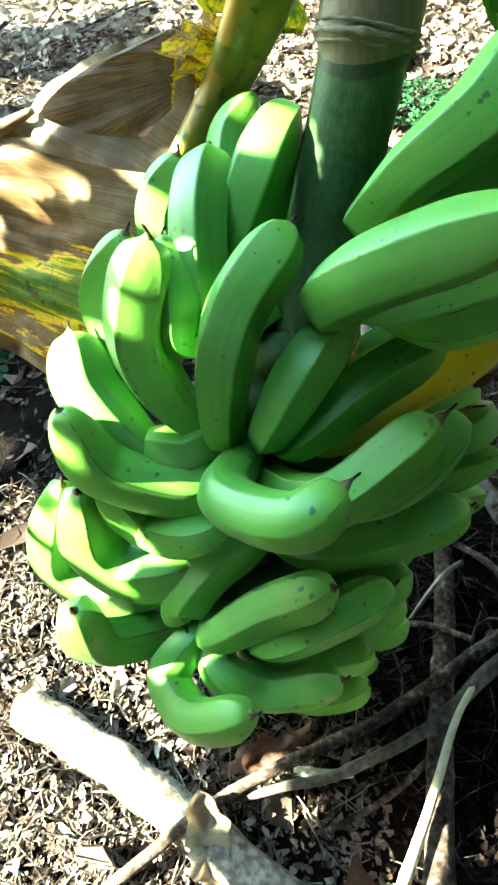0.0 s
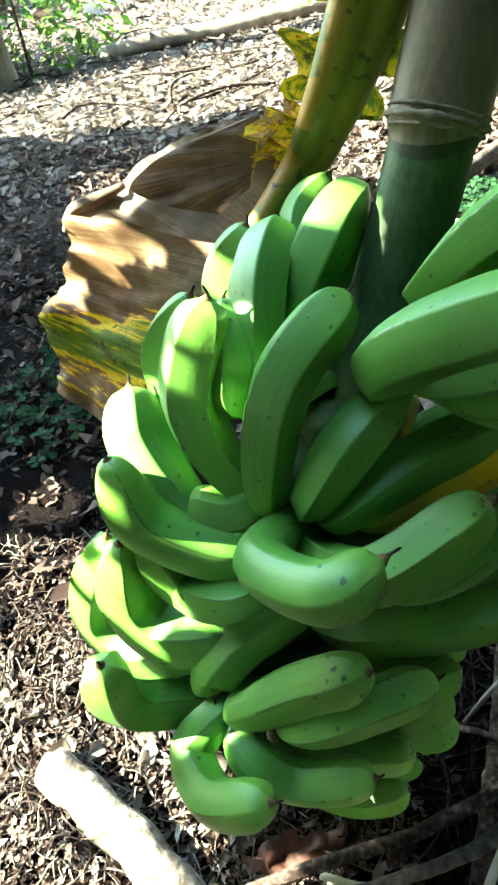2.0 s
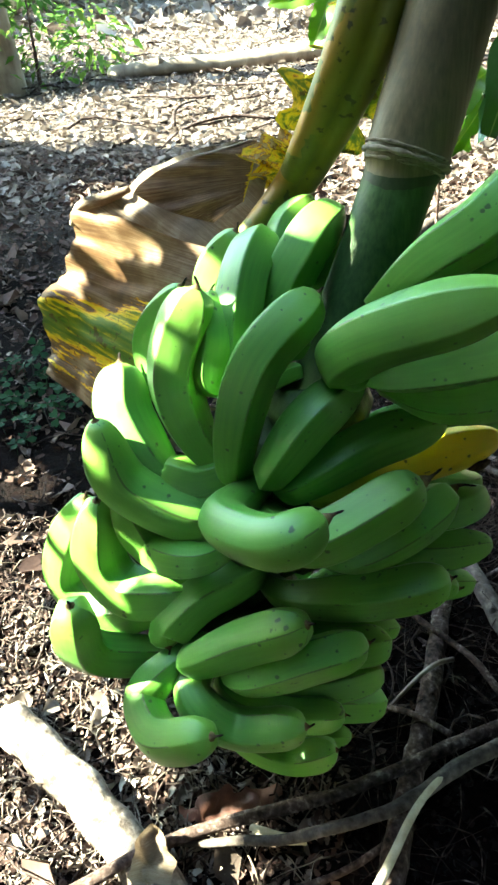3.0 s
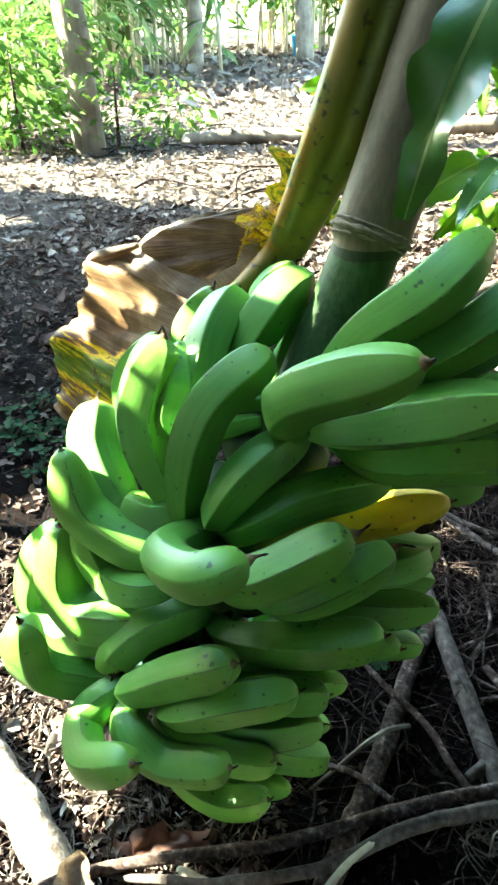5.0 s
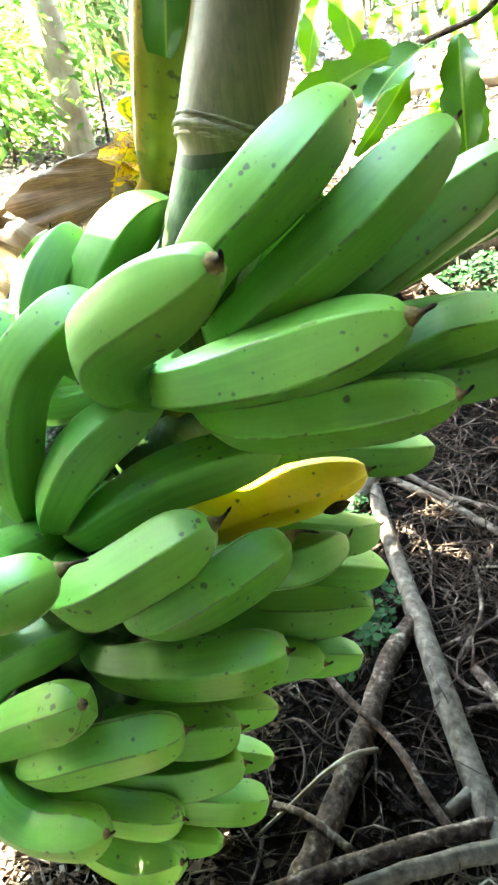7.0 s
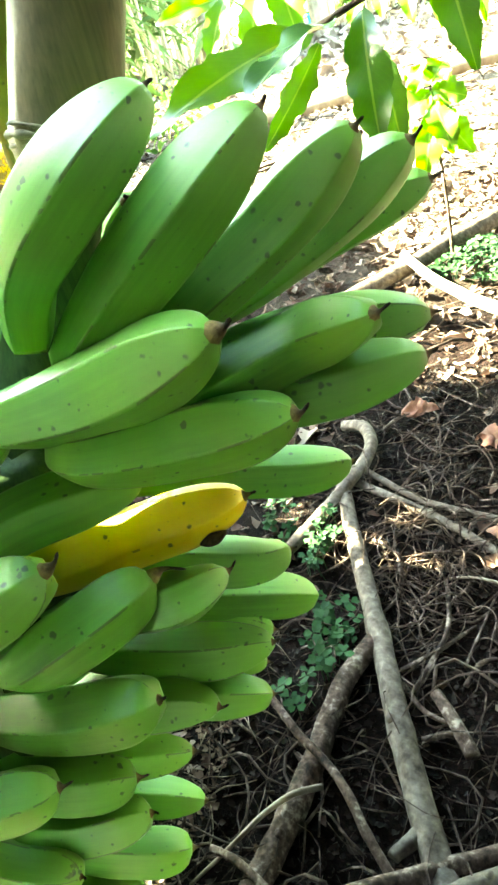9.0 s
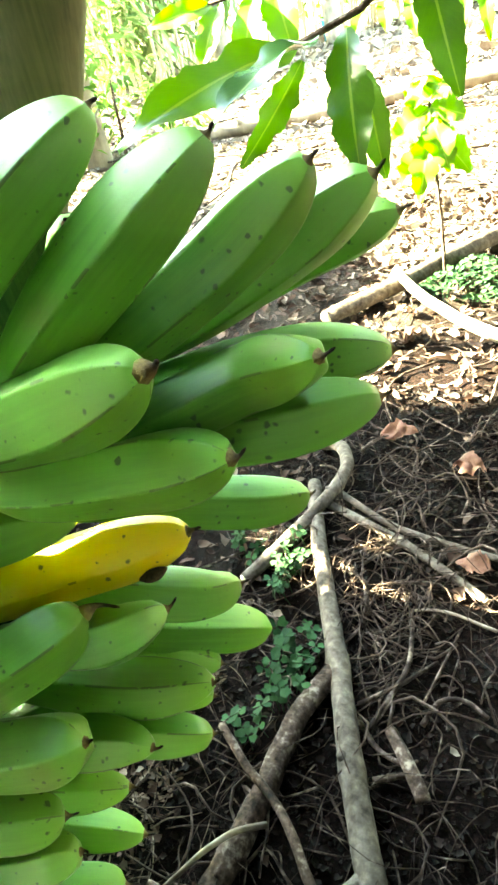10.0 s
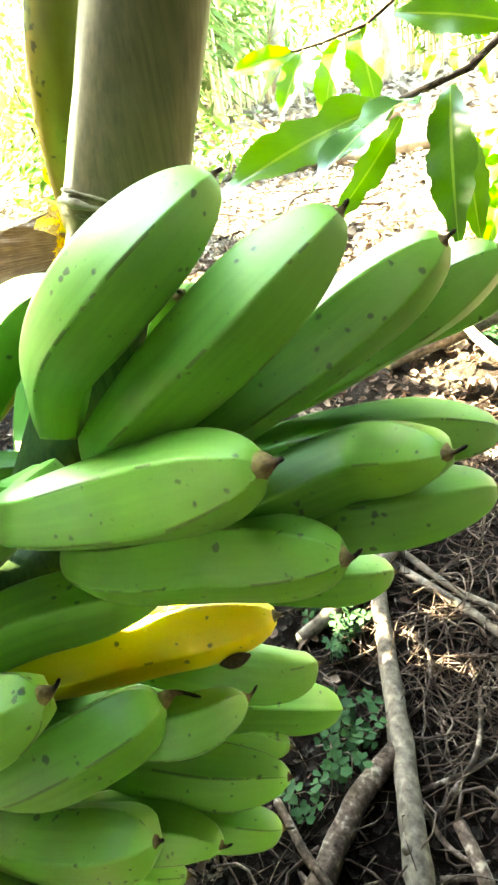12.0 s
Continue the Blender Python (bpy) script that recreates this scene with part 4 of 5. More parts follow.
stick("twig", "short brown twig between sticks", "twig", [(0.222, 0.466, 0.008), (0.252, 0.480, 0.009)], 0.0028, 0.0024, BARK_BROWN, STICKS, 14)
stick("log", "grey weathered branch on lit litter", "log", [(-0.06, 1.30, 0.02), (0.06, 1.45, 0.03), (0.14, 1.58, 0.03), (0.25, 1.78, 0.03)], 0.016, 0.02, BARK_GREY, "", 30, 2)
stick("stick", "pale barkless stick on lit litter", "stick", [(0.040, 1.44, 0.05), (0.12, 1.35, 0.03), (0.24, 1.25, 0.015), (0.4, 1.15, 0.012)], 0.008, 0.013, PALE_WOOD, STICKS, 30)
stick("log", "thin fallen trunk across the sunlit litter", "log", [(-1.45, 3.55, 0.03), (-1.2, 3.68, 0.04), (-0.9, 3.8, 0.04), (-0.5, 3.97, 0.04), (0.1, 4.2, 0.04)], 0.035, 0.05, BARK_TREE, "", 40, 2)


def curled(name, label, base, tip, width, material_values, face=(0, -0.4, 1), sag=0.12, material=None):
    shape, values = blade(base, tip, width, face, wave=0.7, sag=sag)
    values["life"] = [material_values] * len(values["along"])
    shape = ([p + Vector((rough(p.x, p.y, 2, 85), rough(p.x, p.y, 5, 85), 1.4 * rough(p.x, p.y, 8, 70))) * 0.009 for p in shape[0]], shape[1])
    return tagged(part(name, shape, material or RUSSET, None, "", values), label, "leaf", "fallen leaves")


curled("dry_leaf", "pointed dry brown leaf leaning on a stick", (-0.085, 0.115, 0.018), (-0.098, 0.180, 0.060), 0.040, 0.1, (0.3, -1, 0.6), sag=0.05, material=DYING)
curled("dry_leaf", "flat reddish-brown fallen leaf under the bunch", (-0.085, 0.205, 0.016), (0.000, 0.243, 0.018), 0.030, 0.1)
curled("dry_leaf", "crumpled reddish-brown fallen leaf on soil", (0.225, 0.90, 0.030), (0.265, 0.885, 0.036), 0.036, 0.1)
curled("dry_leaf", "small grey fallen leaf on soil", (0.12, 0.95, 0.035), (0.17, 0.955, 0.04), 0.035, 0.1)
curled("dry_leaf", "crumpled brown fallen leaf on soil", (0.255, 0.735, 0.024), (0.29, 0.715, 0.03), 0.034, 0.1)


def scatter(name, label, category, count, place, size, material, curl=0.5, slim=(0.35, 0.8), seed=1, lift=0.004):
    """Many small curled flakes joined into one mesh."""
    rng = random.Random(seed)
    verts, faces = [], []
    for _ in range(count):
        x, y = place(rng)
        length = size(rng, x, y)
        width = length * rng.uniform(*slim)
        turn = Euler((rng.gauss(0, 0.45), rng.gauss(0, 0.45), rng.uniform(0, 6.3))).to_matrix()
        at = Vector((x, y, ground_height(x, y) + lift + 0.2 * length * rng.random()))
        n0 = len(verts)
        c = rng.uniform(0.1, curl) * length * rng.choice((-1, 1))
        for u, w in ((-0.5, 0.25), (-0.15, 1.0), (0.2, 0.85), (0.5, 0.12)):
            for q in (-0.5, 0.0, 0.5):
                verts.append(at + turn @ Vector((u * length + rng.gauss(0, 0.08) * length, q * w * width + rng.gauss(0, 0.10) * width, c * (u * u * 1.6) + abs(q) * width * 0.35 + rng.gauss(0, 0.04) * length)))
        for i in range(3):
            for j in range(2):
                a = n0 + i * 3 + j
                faces.append((a, a + 1, a + 4, a + 3))
    return tagged(new(name, mesh_of(name, verts, faces, material)), label, category, kind="stuff")


def near_litter(rng):
    while True:
        x, y = rng.uniform(-1.3, 1.0), rng.uniform(0.02, 2.2)
        bare = 0.05 < x < 0.5 and 0.15 < y < 1.05
        if not bare or rng.random() < 0.07:
            return x, y


def mid_litter(rng):
    y = rng.uniform(1.6, 6.0)
    return rng.uniform(-0.75 * y - 0.6, 0.45 * y + 0.5), y


def far_litter(rng):
    y = rng.uniform(5.0, 13.0)
    return rng.uniform(-0.8 * y - 1, 0.4 * y + 1), y


def front_litter(rng):
    return rng.uniform(-0.45, 0.06), rng.uniform(0.03, 0.55)


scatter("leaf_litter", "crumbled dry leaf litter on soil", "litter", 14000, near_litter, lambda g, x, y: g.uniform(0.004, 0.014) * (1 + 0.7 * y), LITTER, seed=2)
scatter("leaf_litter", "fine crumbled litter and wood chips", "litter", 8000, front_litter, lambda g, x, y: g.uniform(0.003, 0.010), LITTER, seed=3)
scatter("leaf_litter", "dry leaf litter, coloured paler for sunlight", "litter", 14000, mid_litter, lambda g, x, y: g.uniform(0.018, 0.05), LITTER_SUNLIT, seed=4)
scatter("leaf_litter", "far dry leaf litter, coloured paler for sunlight", "litter", 5000, far_litter, lambda g, x, y: g.uniform(0.07, 0.16), LITTER_SUNLIT, seed=5)
scatter("leaf_litter", "shredded straw and leaf scraps, coloured pale for the sunlit patches", "litter", 2600, lambda g: (g.uniform(-0.46, -0.02), g.uniform(0.02, 0.40)), lambda g, x, y: g.uniform(0.005, 0.018), LITTER_SUNLIT, 0.9, (0.10, 0.40), 8)
scatter("leaf_litter", "larger dry leaf scraps by the log, coloured pale for sunlight", "litter", 40, lambda g: (g.uniform(-0.42, 0.0), g.uniform(0.03, 0.36)), lambda g, x, y: g.uniform(0.02, 0.036), LITTER_SUNLIT, 0.8, (0.4, 0.8), 9)
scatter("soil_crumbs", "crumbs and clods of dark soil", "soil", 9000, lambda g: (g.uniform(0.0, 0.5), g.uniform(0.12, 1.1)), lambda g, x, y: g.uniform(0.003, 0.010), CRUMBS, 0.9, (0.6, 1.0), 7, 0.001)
scatter("leaf_litter", "few fallen brown leaves", "litter", 260, near_litter, lambda g, x, y: g.uniform(0.03, 0.06), LITTER, 0.7, seed=6)


def fine_roots(name, label, count, where, seed, length=(0.03, 0.14), thick=(0.0005, 0.0016), lift=0.02, material=None, wild=0.8):
    rng = random.Random(seed)
    verts, faces = [], []
    for _ in range(count):
        x, y = where(rng)
        L = rng.uniform(*length)
        a = rng.uniform(0, 6.3)
        pts = []
        h0, bend = rng.uniform(0.0, lift) * rng.random(), rng.gauss(0, wild)
        for k in range(4):
            px, py = x + L * k / 3 * math.cos(a), y + L * k / 3 * math.sin(a)
            a += bend * 0.5 + rng.gauss(0, 0.3 * min(1, wild))
            pts.append((px, py, ground_height(px, py) + 0.003 + h0 * math.sin(math.pi * k / 3 + 0.2) + rng.uniform(0, 0.004)))
        r = rng.uniform(*thick)
        line = spline(pts, 9)
        v, fc = tube(line, [r * (1 - 0.6 * i / 8) for i in range(9)], 4)
        n0 = len(verts)
        verts += v
        faces += [tuple(q + n0 for q in f) for f in fc]
    return tagged(new(name, mesh_of(name, verts, faces, material or ROOTS)), label, "roots", kind="stuff")


fine_roots("fine_roots", "tangle of thin dry roots on dark soil", 230, lambda g: (g.uniform(0.03, 0.42), g.uniform(0.15, 1.0)), 11, (0.02, 0.10), (0.0004, 0.0010))
fine_roots("fine_roots", "short straight root ends and twig bits on dark soil", 220, lambda g: (g.uniform(0.05, 0.46), g.uniform(0.15, 1.0)), 17, (0.02, 0.08), (0.0006, 0.0017), 0.02, wild=0.15)
fine_roots("fine_roots", "curling dry rootlets on dark soil", 240, lambda g: (g.uniform(0.04, 0.44), g.uniform(0.15, 0.95)), 15, (0.03, 0.12), (0.0004, 0.0011), 0.035, wild=0.9)
fine_roots("fine_roots", "thicker curling brown roots on dark soil", 75, lambda g: (g.uniform(0.06, 0.42), g.uniform(0.28, 0.98)), 18, (0.04, 0.13), (0.0009, 0.0019), 0.05, ROOT_BROWN, 1.0)
fine_roots("fine_roots", "tufts of pinkish root fibre on dark soil", 170, lambda g: (g.gauss(0.19, 0.04), g.gauss(0.67, 0.05)), 19, (0.02, 0.07), (0.0005, 0.0012), 0.03, ROOT_BROWN, 0.5)
# straw colour here stands in for sun on the roots
fine_roots("fine_roots", "knotted roots coloured pale for a sunlit patch", 34, lambda g: (g.gauss(0.252, 0.012), g.gauss(0.325, 0.014)), 20, (0.02, 0.05), (0.0008, 0.0016), 0.04, STRAW, 1.3)
fine_roots("fine_roots", "thin dry roots and straw in the litter", 500, lambda g: (g.uniform(-0.45, 0.06), g.uniform(0.03, 0.6)), 12, (0.02, 0.09))
fine_roots("dry_straw", "shredded straw in the lit litter under the bunch", 800, lambda g: (g.uniform(-0.48, 0.06), g.uniform(0.02, 0.55)), 16, (0.012, 0.05), (0.0004, 0.0012), 0.02, STRAW, 0.2)
fine_roots("dry_straw", "straw and thin twigs among the litter", 500, lambda g: (g.uniform(-1.3, 0.9), g.uniform(0.6, 2.4)), 13, (0.05, 0.22), (0.001, 0.003))
fine_roots("dry_straw", "fallen twigs on the sunlit litter", 300, lambda g: (g.uniform(-3.5, 1.5), g.uniform(2.2, 7.0)), 14, (0.15, 0.6), (0.003, 0.008), 0.04)


def clover_patch(label, cx, cy, rx, ry, count, seed, size=0.008):
    rng = random.Random(seed)
    verts, faces = [], []
    for _ in range(count):
        a, d = rng.uniform(0, 6.3), math.sqrt(rng.random())
        x, y = cx + rx * d * math.cos(a), cy + ry * d * math.sin(a)
        z = ground_height(x, y) + rng.uniform(0.012, 0.035)
        turn = Euler((rng.gauss(0, 0.35), rng.gauss(0, 0.35), rng.uniform(0, 6.3))).to_matrix()
        for lobe in range(3):
            b = lobe * 2.094
            c0 = Vector((math.cos(b), math.sin(b), 0))
            s0 = Vector((-math.sin(b), math.cos(b), 0))
            r = size * rng.uniform(0.8, 1.25)
            n0 = len(verts)
            for u, w, h in ((0.05, 0, 0), (0.65, -0.55, 0.12), (1.15, -0.38, 0.1), (1.02, 0, -0.05), (1.15, 0.38, 0.1), (0.65, 0.55, 0.12)):
                verts.append(Vector((x, y, z)) + turn @ (c0 * u * r + s0 * w * r + Vector((0, 0, h * r))))
            faces += [(n0, n0 + 1, n0 + 2, n0 + 3), (n0, n0 + 3, n0 + 4, n0 + 5)]
        stem = [Vector((x, y, z)), Vector((x + rng.gauss(0, 0.004), y + rng.gauss(0, 0.004), ground_height(x, y)))]
        v, fc = tube(stem, [0.0006, 0.0006], 3)
        n0 = len(verts)
        verts += v
        faces += [tuple(q + n0 for q in f) for f in fc]
    tagged(new("clover_patch", mesh_of("clover_patch", verts, faces, CLOVER)), label, "clover", kind="stuff")


clover_patch("small clover plants growing between sticks", 0.122, 0.556, 0.026, 0.050, 34, 21, 0.0086)
clover_patch("clover plants in a sun fleck", 0.078, 0.682, 0.016, 0.046, 34, 22, 0.0068)
clover_patch("few clover plants under a root", 0.018, 0.705, 0.022, 0.030, 16, 25, 0.0072)
clover_patch("few clover plants beside a mottled branch", 0.104, 0.486, 0.016, 0.018, 7, 26, 0.0085)
clover_patch("clover patch on sunlit soil", 0.20, 1.47, 0.12, 0.10, 160, 23, 0.011)
clover_patch("low weeds in the shade by the dry leaf", -0.54, 0.80, 0.12, 0.14, 80, 24, 0.012)


# ---- young plant ----
plant = thing("young_plant", "small sapling with toothed bright green leaves lit by the sun", "plant")
twig("stem", plant, [(0.13, 1.47, 0.0), (0.125, 1.475, 0.16), (0.112, 1.485, 0.30), (0.108, 1.49, 0.375)], 0.004, 0.002, BARK_BROWN)
for ang, L, dz, z0 in ((3.4, 0.07, -0.05, 0.36), (5.2, 0.08, -0.09, 0.35), (4.4, 0.06, -0.12, 0.33), (0.3, 0.06, -0.02, 0.36), (2.4, 0.06, 0.02, 0.37), (1.2, 0.06, 0.03, 0.37), (6.0, 0.07, -0.08, 0.33), (3.0, 0.06, -0.08, 0.31)):
    add_leaf(plant, (0.11, 1.487, z0), (0.11 + L * math.cos(ang), 1.487 + L * math.sin(ang) * 0.6, z0 + dz), 0.058, SAPLING, (0.1, -1, 0.6), wave=1.0)


# ---- trees and undergrowth ----
def leaf_cloud(clumps, per, size, seed, slim=(0.3, 0.5), hang=0.6, keep=None):
    rng = random.Random(seed)
    verts, faces = [], []
    for (cx, cy, cz, r, rz) in clumps:
        for _ in range(per):
            a, b, d = rng.uniform(0, 6.3), rng.uniform(-1, 1), rng.random() ** 0.45
            s = math.sqrt(1 - b * b)
            at = Vector((cx + r * d * s * math.cos(a), cy + r * d * s * math.sin(a), cz + rz * d * b))
            if keep and not keep(at, rng):
                continue
            L = size * rng.uniform(0.6, 1.3)
            w = L * rng.uniform(*slim)
            out = Vector((math.cos(a), math.sin(a), rng.gauss(-hang, 0.5))).normalized()
            side = out.cross(Vector((rng.gauss(0, 0.5), rng.gauss(0, 0.5), 1))).normalized()
            up = side.cross(out)
            n0 = len(verts)
            verts += [at, at + out * L * 0.4 + side * w * 0.5 + up * w * 0.15, at + out * L * 0.45 - up * w * 0.05, at + out * L * 0.4 - side * w * 0.5 + up * w * 0.15, at + out * L - up * L * 0.12]
            faces += [(n0, n0 + 1, n0 + 2), (n0, n0 + 2, n0 + 3), (n0 + 1, n0 + 4, n0 + 2), (n0 + 2, n0 + 4, n0 + 3)]
    return verts, faces


def tree(label, trunk, r0, r1, limbs, clumps, per, size, seed, keep=None, material=None):
    t = thing("tree", label, "tree")
    twig("trunk", t, trunk, r0, r1, BARK_TREE, 14, 30)
    for pts, a, b in limbs:
        twig("limb", t, pts, a, b, BARK_TREE, 8, 16)
    crown = part("crown", leaf_cloud(clumps, per, size, seed, keep=keep), material or LEAFAGE, t)
    tagged(crown, "", "", "", "stuff")
    return t


# places that the sun reaches through gaps left in the added roof of leaves: x, y, z, radius
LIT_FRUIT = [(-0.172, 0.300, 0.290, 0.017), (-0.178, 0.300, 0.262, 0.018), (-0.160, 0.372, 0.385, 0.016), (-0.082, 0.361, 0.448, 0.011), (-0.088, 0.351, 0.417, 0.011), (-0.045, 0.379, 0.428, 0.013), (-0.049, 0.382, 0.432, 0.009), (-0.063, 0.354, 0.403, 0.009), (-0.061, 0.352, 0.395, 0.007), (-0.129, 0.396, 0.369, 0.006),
             (-0.135, 0.397, 0.353, 0.006), (-0.148, 0.367, 0.370, 0.014), (-0.144, 0.354, 0.355, 0.015), (-0.132, 0.342, 0.343, 0.013), (-0.118, 0.332, 0.333, 0.010), (-0.105, 0.327, 0.323, 0.006), (-0.085, 0.442, 0.434, 0.011),
             (-0.078, 0.444, 0.438, 0.009), (-0.013, 0.446, 0.478, 0.005), (0.005, 0.463, 0.483, 0.005), (-0.003, 0.452, 0.482, 0.005), (-0.024, 0.524, 0.468, 0.007), (-0.137, 0.303, 0.348, 0.005), (-0.197, 0.325, 0.242, 0.015),
             (-0.212, 0.322, 0.207, 0.015), (-0.203, 0.307, 0.177, 0.015), (-0.183, 0.296, 0.167, 0.012), (-0.169, 0.327, 0.279, 0.012), (-0.154, 0.287, 0.167, 0.007), (-0.152, 0.285, 0.231, 0.005), (-0.168, 0.231, 0.230, 0.005),
             (-0.158, 0.237, 0.200, 0.004), (-0.130, 0.252, 0.172, 0.006), (-0.091, 0.241, 0.190, 0.005), (-0.082, 0.248, 0.196, 0.004),
             (0.021, 0.469, 0.446, 0.005)]
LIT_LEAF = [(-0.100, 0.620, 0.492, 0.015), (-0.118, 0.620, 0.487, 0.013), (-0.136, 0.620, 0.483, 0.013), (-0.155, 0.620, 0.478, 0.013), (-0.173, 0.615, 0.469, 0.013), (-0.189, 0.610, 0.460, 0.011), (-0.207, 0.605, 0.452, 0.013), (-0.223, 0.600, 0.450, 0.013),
            (-0.234, 0.585, 0.414, 0.015), (-0.210, 0.575, 0.407, 0.016), (-0.254, 0.590, 0.420, 0.013), (-0.096, 0.540, 0.436, 0.016), (-0.108, 0.530, 0.425, 0.012), (-0.288, 0.585, 0.360, 0.013), (-0.284, 0.580, 0.347, 0.009), (-0.204, 0.543, 0.435, 0.010),
            (-0.189, 0.540, 0.431, 0.009), (-0.228, 0.558, 0.432, 0.008), (-0.243, 0.566, 0.439, 0.007), (-0.267, 0.592, 0.406, 0.007), (-0.245, 0.574, 0.395, 0.007), (-0.230, 0.569, 0.393, 0.007), (-0.278, 0.587, 0.373, 0.007), (-0.290, 0.592, 0.361, 0.007),
            (-0.273, 0.570, 0.361, 0.006), (0.020, 0.578, 0.500, 0.012), (0.034, 0.570, 0.527, 0.011)]
LIT_SOIL = [(-0.245, 0.238, 0.03, 0.027), (-0.31, 0.27, 0.02, 0.05), (-0.31, 0.18, 0.02, 0.045), (-0.165, 0.183, 0.03, 0.025), (-0.20, 0.12, 0.02, 0.06), (-0.13, 0.16, 0.02, 0.03), (-0.35, 0.35, 0.02, 0.06), (-0.25, 0.35, 0.02, 0.04), (-0.15, 0.25, 0.01, 0.05), (-0.40, 0.15, 0.02, 0.10), (-0.30, 0.10, 0.02, 0.10),
            (-0.10, 0.08, 0.02, 0.05), (-0.225, 0.285, 0.02, 0.04), (-0.33, 0.46, 0.02, 0.025), (-0.45, 0.615, 0.02, 0.026), (-0.416, 0.50, 0.02, 0.032), (-0.35, 0.40, 0.02, 0.03), (0.080, 0.685, 0.04, 0.020), (0.086, 0.715, 0.03, 0.014), (0.017, 0.738, 0.03, 0.013), (0.133, 0.690, 0.03, 0.006), (0.148, 0.735, 0.04, 0.008), (0.19, 0.66, 0.03, 0.008), (0.10, 0.87, 0.50, 0.20), (-0.03, 0.19, 0.02, 0.02), (0.084, 0.160, 0.04, 0.014), (0.072, 0.138, 0.035, 0.014), (0.060, 0.115, 0.03, 0.014), (0.14, 0.165, 0.03, 0.016)]


def lowered(p):
    """Where the sunbeam through p meets the height of the bunch."""
    return p - SUN * ((p.z - 0.33) / SUN.z)


GAPS = [(*lowered(Vector((x, y, z))).xy, r + 0.003) for x, y, z, r in LIT_FRUIT + LIT_LEAF + LIT_SOIL]


def sunlit(low):
    if 0.0 < low.y < 1.0 and -0.62 < low.x < 0.7:
        return False
    if 0.4 < low.y < 1.12 and -1.3 < low.x < -0.4:
        return False
    edge = 2.35 if low.x < -0.8 else 1.6 if low.x < -0.4 else 1.0
    return low.y > edge + 0.22 * rough(low.x, 0, 3, 2.1) or rough(low.x, low.y, 5, 5.0) > (0.42 if low.x < -0.6 else 0.5)


GAP_X, GAP_Y, GAP_R = (np.array(c) for c in zip(*GAPS))


def spans_gap(a, b, half):
    """Whether a leaf from a to b, this wide, would hang across one of the gaps."""
    ex, ey = b.x - a.x, b.y - a.y
    t = np.clip(((GAP_X - a.x) * ex + (GAP_Y - a.y) * ey) / (ex * ex + ey * ey + 1e-9), 0, 1)
    return bool(np.any((a.x + t * ex - GAP_X) ** 2 + (a.y + t * ey - GAP_Y) ** 2 < (GAP_R + half) ** 2))


def roof_of_leaves(seed):
    """The unseen shade tree's crown, added for dappled shade: a loose layer of leaves, small ones round the gaps, that
    lets the sun through in chosen places.
    """
    rng = random.Random(seed)
    verts, faces = [], []
    for count, x0, x1, y0, y1, small, large in ((46000, -2.5, 0.85, -0.45, 2.8, 0.05, 0.11), (46000, -0.78, 0.32, 0.0, 0.78, 0.014, 0.034), (36000, -0.35, 0.30, 0.24, 0.68, 0.007, 0.015)):
        for _ in range(count):
            z = rng.uniform(1.4, 1.65)
            low = Vector((rng.uniform(x0, x1), rng.uniform(y0, y1), 0.33))
            at = low + SUN * ((z - 0.33) / SUN.z)
            L = rng.uniform(small, large)
            w = L * rng.uniform(0.35, 0.55)
            a = rng.uniform(0, 6.3)
            out = Vector((math.cos(a), math.sin(a), rng.gauss(-0.2, 0.3))).normalized()
            side = out.cross(Vector((rng.gauss(0, 0.3), rng.gauss(0, 0.3), 1))).normalized()
            tip = lowered(at + out * L)
            if sunlit(low) or sunlit(tip) or spans_gap(low, tip, w * 0.45):
                continue
            n0 = len(verts)
            verts += [at, at + out * L * 0.4 + side * w * 0.5, at + out * L * 0.45 - Vector((0, 0, w * 0.1)), at + out * L * 0.4 - side * w * 0.5, at + out * L]
            faces += [(n0, n0 + 1, n0 + 2), (n0, n0 + 2, n0 + 3), (n0 + 1, n0 + 4, n0 + 2), (n0 + 2, n0 + 4, n0 + 3)]
    return verts, faces


# out of view; added so that its leaves dapple the sun on the bunch
shade_tree = thing("tree", "unseen leaning tree added to dapple the bunch, with a broad flat crown of small leaves", "tree")
twig("trunk", shade_tree, [(-2.9, 1.5, -0.05), (-2.85, 1.45, 0.5), (-2.75, 1.3, 1.0), (-2.55, 1.05, 1.35), (-2.45, 0.8, 1.5)], 0.09, 0.030, BARK_TREE, 14, 30)
for pts in ([(-2.55, 1.05, 1.35), (-2.1, 0.95, 1.5), (-1.5, 0.9, 1.55)], [(-2.45, 0.8, 1.5), (-2.9, 0.3, 1.55), (-2.95, -0.3, 1.55)], [(-2.45, 0.8, 1.5), (-3.0, 0.6, 1.55), (-3.5, 0.3, 1.55)], [(-2.55, 1.05, 1.35), (-2.9, 1.4, 1.5), (-3.3, 1.5, 1.55)]):
    twig("limb", shade_tree, pts, 0.03, 0.008, BARK_TREE, 8, 16)
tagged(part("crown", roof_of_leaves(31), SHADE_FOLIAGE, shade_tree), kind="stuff")

